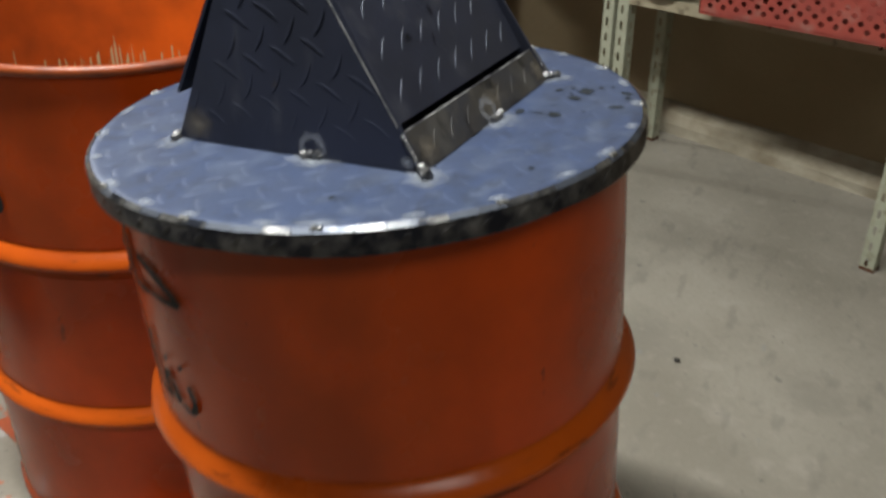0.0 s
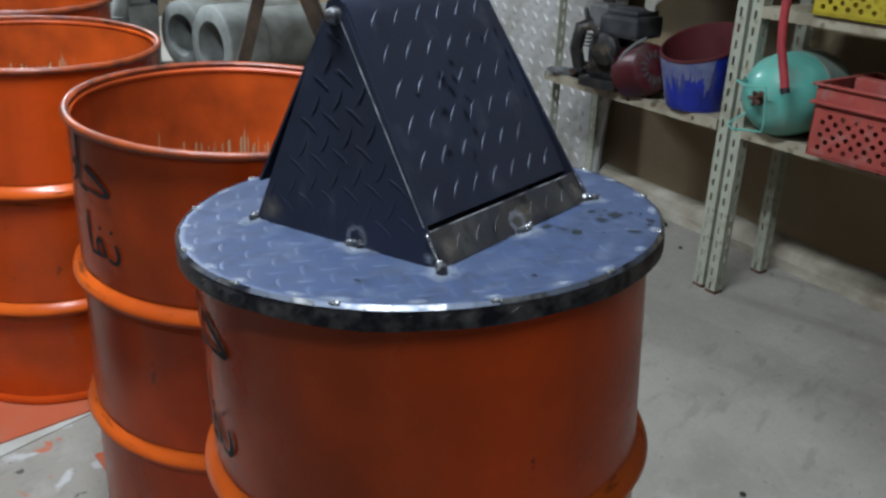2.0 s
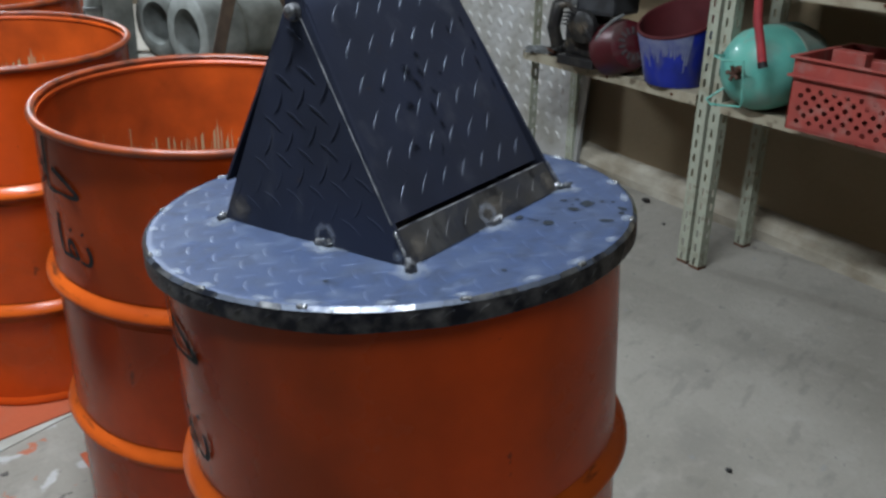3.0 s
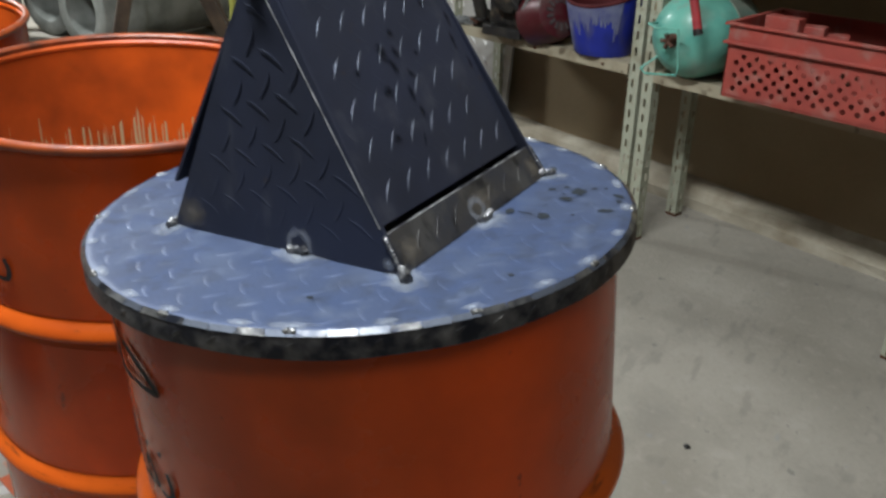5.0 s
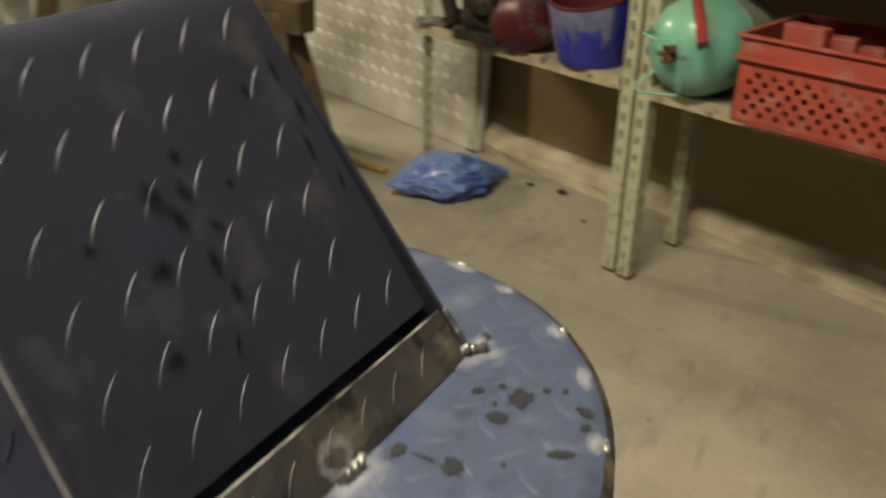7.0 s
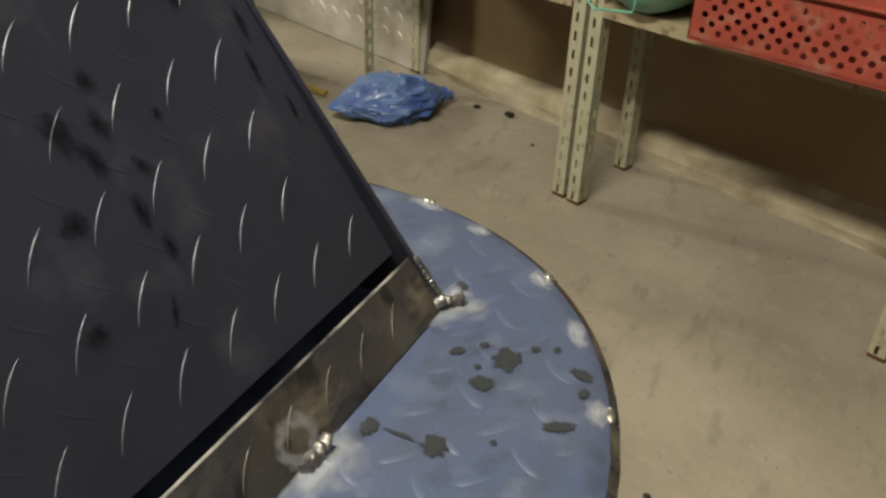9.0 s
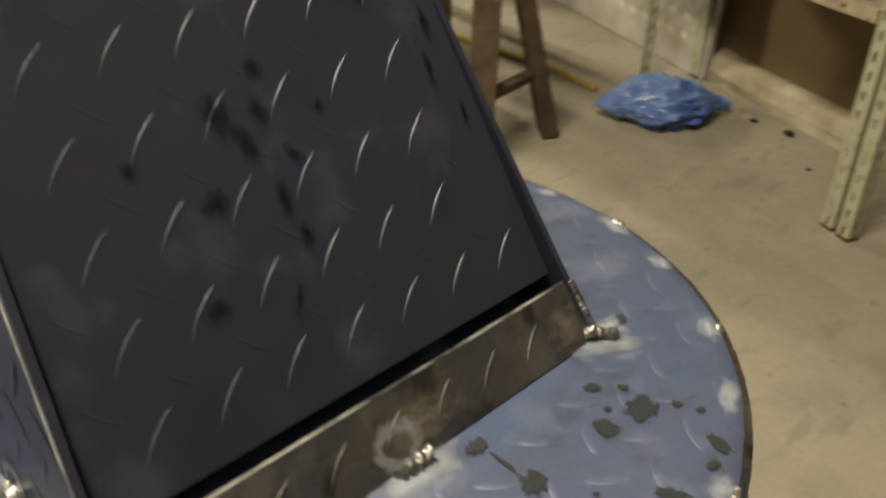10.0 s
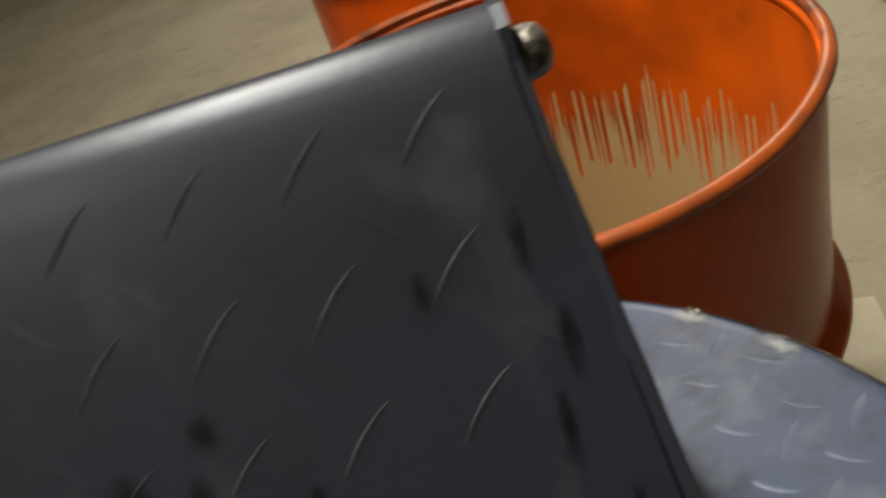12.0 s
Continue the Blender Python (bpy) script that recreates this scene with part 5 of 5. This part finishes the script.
flanged_pipe("short grey cast pipe with a wide bore lying on the floor", (2.325, 3.455, 0.225), 1.3, -8, 0.105)
flanged_pipe("pale grey cast pipe lying behind another pipe", (2.44, 3.885, 0.20), 1.15, 2, 0.105)
pc = thing("pump_casting", "pale grey pump casting with a bent duct behind the pipes", "casting", Matrix.Translation((2.12, 3.86, 0.0)))
bm = bmesh.new()
box(bm, -0.05, 0.16, -0.02, 0.16, 0.0, 0.40, bevel=0.03)
box(bm, -0.02, 0.12, 0.0, 0.12, 0.40, 0.47, bevel=0.02)
part("body", bm, PIPE, pc)
bm = bmesh.new()
tube(bm, [(-0.02, 0.02, 0.10), (-0.07, 0.0, 0.22), (-0.085, 0.0, 0.34), (-0.06, 0.0, 0.46), (0.0, 0.0, 0.53), (0.10, 0.02, 0.56), (0.22, 0.04, 0.55)], 0.042, 18)
duct = part("duct", bm, PIPE, pc)
for q, d in (((-0.085, 0.0, 0.34), 0), ((-0.045, 0.0, 0.485), 40), ((0.05, 0.01, 0.548), 75)):
    bm = bmesh.new()
    lathe(bm, [(0.041, -0.012), (0.050, -0.010), (0.050, 0.010), (0.041, 0.012)], 20, Matrix.Translation(q) @ Matrix.Rotation(radians(d), 4, "Y"))
    part("clamp_band", bm, GREYMETAL, duct)
bm = bmesh.new()
lathe(bm, [(0, 0.02), (0.05, 0.02), (0.06, 0.01), (0.06, 0), (0, 0)], 24, Matrix.Translation((-0.052, 0.07, 0.30)) @ Matrix.Rotation(radians(-90), 4, "Y"))
part("cover", bm, GREASE, pc, "dark round cover")
tb = thing("wooden_board", "tan wooden board leaning behind the pipes", "board", Matrix.Translation((2.62, 4.02, 0.0)) @ Matrix.Rotation(radians(-16), 4, "Z"))
bm = bmesh.new()
box(bm, -0.13, 0.13, -0.012, 0.012, 0.0, 0.62, bevel=0.003)
part("plank", bm, CREAM, tb, smooth=False)
jb = thing("yellow_sack", "yellow-green plastic sack standing behind the trestles", "sack", Matrix.Translation((2.535, 2.53, 0)) @ Matrix.Diagonal((0.62, 0.62, 1, 1)))
bm = bmesh.new()
vs = bmesh.ops.create_icosphere(bm, subdivisions=4, radius=1)["verts"]
for v in vs:
    p = v.co.copy()
    k = 1 + 0.25 * noise.fractal(p * 2.0, 0.8, 2.0, 3)
    v.co = Vector((p.x * 0.13 * k, p.y * 0.13 * k, max(0.0, 0.33 + p.z * 0.34)))
part("skin", bm, YELLOWBAG, jb)
bm = bmesh.new()
tube(bm, [(0, 0, 0.62), (0.01, 0, 0.68), (0.02, 0, 0.74)], [0.05, 0.03, 0.06], 12)
part("tied_neck", bm, YELLOWBAG, jb)
ob_ = thing("orange_panel", "orange sprayed board standing behind the drums", "board", Matrix.Translation((2.20, 4.10, 0)) @ Matrix.Rotation(radians(-28), 4, "Z"))
bm = bmesh.new()
box(bm, -0.085, 0.085, -0.01, 0.01, 0, 1.3, bevel=0.002)
part("board", bm, ORANGEBOARD, ob_, smooth=False)
bp_ = thing("blue_post", "dark blue steel post standing behind the drums", "post", Matrix.Translation((2.395, 4.10, 0)))
bm = bmesh.new()
box(bm, -0.03, 0.03, -0.03, 0.03, 0, 1.6, bevel=0.004)
part("bar", bm, BLUEPIPE, bp_, smooth=False)

# boards under and beside the drums
for name, label, x, y, z, lx, ly, turn, mat in (
        ("white_board", "dirty white board lying on the floor under a drum", 0.225, 1.50, 0.0, 0.275, 0.285, 1, WHITEP),
        ("sprayed_board", "thin board covered in orange overspray under a drum", 0.265, 1.52, 0.0045, 0.27, 0.30, -8, ORANGEBOARD),
        ("sprayed_board", "thin board covered in orange overspray beside the drums", 0.19, 1.01, 0.0, 0.05, 0.05, -12, ORANGEBOARD),
        ("sprayed_board", "orange painted board lying under the front drums", 0.25, 0.54, 0.0, 0.255, 0.17, -20, ORANGEBOARD),
        ("white_board", "dirty white board lying on the floor behind the drums", 0.79, 1.04, 0.0, 0.10, 0.16, -12, WHITEP)):
    b = thing(name, label, "board", Matrix.Translation((x, y, z)) @ Matrix.Rotation(radians(turn), 4, "Z"))
    bm = bmesh.new()
    box(bm, -lx, lx, -ly, ly, 0.0, 0.004)
    part("sheet", bm, mat, b, smooth=False)

dw = thing("wooden_wedge", "dark wooden wedge on the floor against a drum", "wedge", Matrix.Translation((0.026, 0.793, 0.0)) @ Matrix.Rotation(radians(72), 4, "Z"))
bm = bmesh.new()
box(bm, -0.045, 0.045, -0.007, 0.007, 0.0, 0.008, bevel=0.002)
part("block", bm, GREASE, dw, smooth=False)

# ---- far corner by the drums: plates, blue barrel, scrap ----
for x, y, turn, lx, ly in ((-0.67, 1.38, -28, 0.28, 0.29), (-1.20, 1.62, 20, 0.10, 0.06)):
    st = thing("steel_plate", "dark flat steel plate lying on the floor", "metal sheet", Matrix.Translation((x, y, 0)) @ Matrix.Rotation(radians(turn), 4, "Z"), "floor plates")
    bm = bmesh.new()
    box(bm, -lx, lx, -ly, ly, 0.0, 0.006, bevel=0.001)
    part("plate", bm, STEEL, st, smooth=False)
bb = thing("blue_barrel", "blue plastic barrel standing on the floor", "barrel", Matrix.Translation((-1.80, 2.70, 0)))
bm = bmesh.new()
lathe(bm, [(0, 0.0), (0.20, 0), (0.215, 0.02), (0.22, 0.3), (0.23, 0.32), (0.22, 0.34), (0.21, 0.58), (0.18, 0.62), (0, 0.62)], 40)
part("body", bm, material("faded_blue_plastic", (0.06, 0.17, 0.42), 0.5, 0, 0.25, 9, 0.1, 90), bb)
bm = bmesh.new()
lathe(bm, [(0.183, 0.62), (0.19, 0.625), (0.19, 0.645), (0.17, 0.65), (0, 0.65)], 40)
part("lid", bm, BLUEP, bb)
for k in range(16):
    x, y = -1.46 + 0.085 * (k % 6) + 0.05 * random.random() + 0.02 * (k // 6), 2.46 + 0.13 * (k // 6) + 0.06 * random.random()
    sc = thing("scrap_piece", "greasy dark machine part lying on the floor", "scrap", Matrix.Translation((x, y, 0)) @ Matrix.Rotation(6.3 * random.random(), 4, "Z") @ Matrix.Scale(0.6 + 0.6 * random.random(), 4), "scrap heap")
    bm = bmesh.new()
    if k % 3 == 0:
        lathe(bm, [(0.02, 0), (0.045, 0), (0.05, 0.01), (0.05, 0.05), (0.02, 0.06), (0.02, 0)], 16)
    elif k % 3 == 1:
        box(bm, -0.06, 0.06, -0.03, 0.03, 0, 0.05, bevel=0.008)
        box(bm, -0.02, 0.02, -0.04, 0.04, 0.01, 0.08, bevel=0.006)
    else:
        tube(bm, [(-0.08, 0, 0.02), (0.02, 0.02, 0.02), (0.08, 0, 0.05)], 0.018, 10)
    part("casting", bm, (GREASE, RUST, GREASE, GREASE, GREYMETAL)[k % 5], sc, smooth=False)
# steel sections stacked on the floor
for k in range(4):
    sb = thing("steel_section", "rusty dark steel bar stacked on the floor", "bar", Matrix.Translation((2.05 - 0.02 * k, 2.62 + 0.12 * k, 0.0)) @ Matrix.Rotation(radians(40), 4, "Z"), "steel sections")
    bm = bmesh.new()
    box(bm, -0.6, 0.6, -0.03, 0.03, 0.0, 0.05 + 0.02 * (k % 2), bevel=0.003)
    part("bar", bm, (GREASE, RUST)[k % 2], sb, smooth=False)
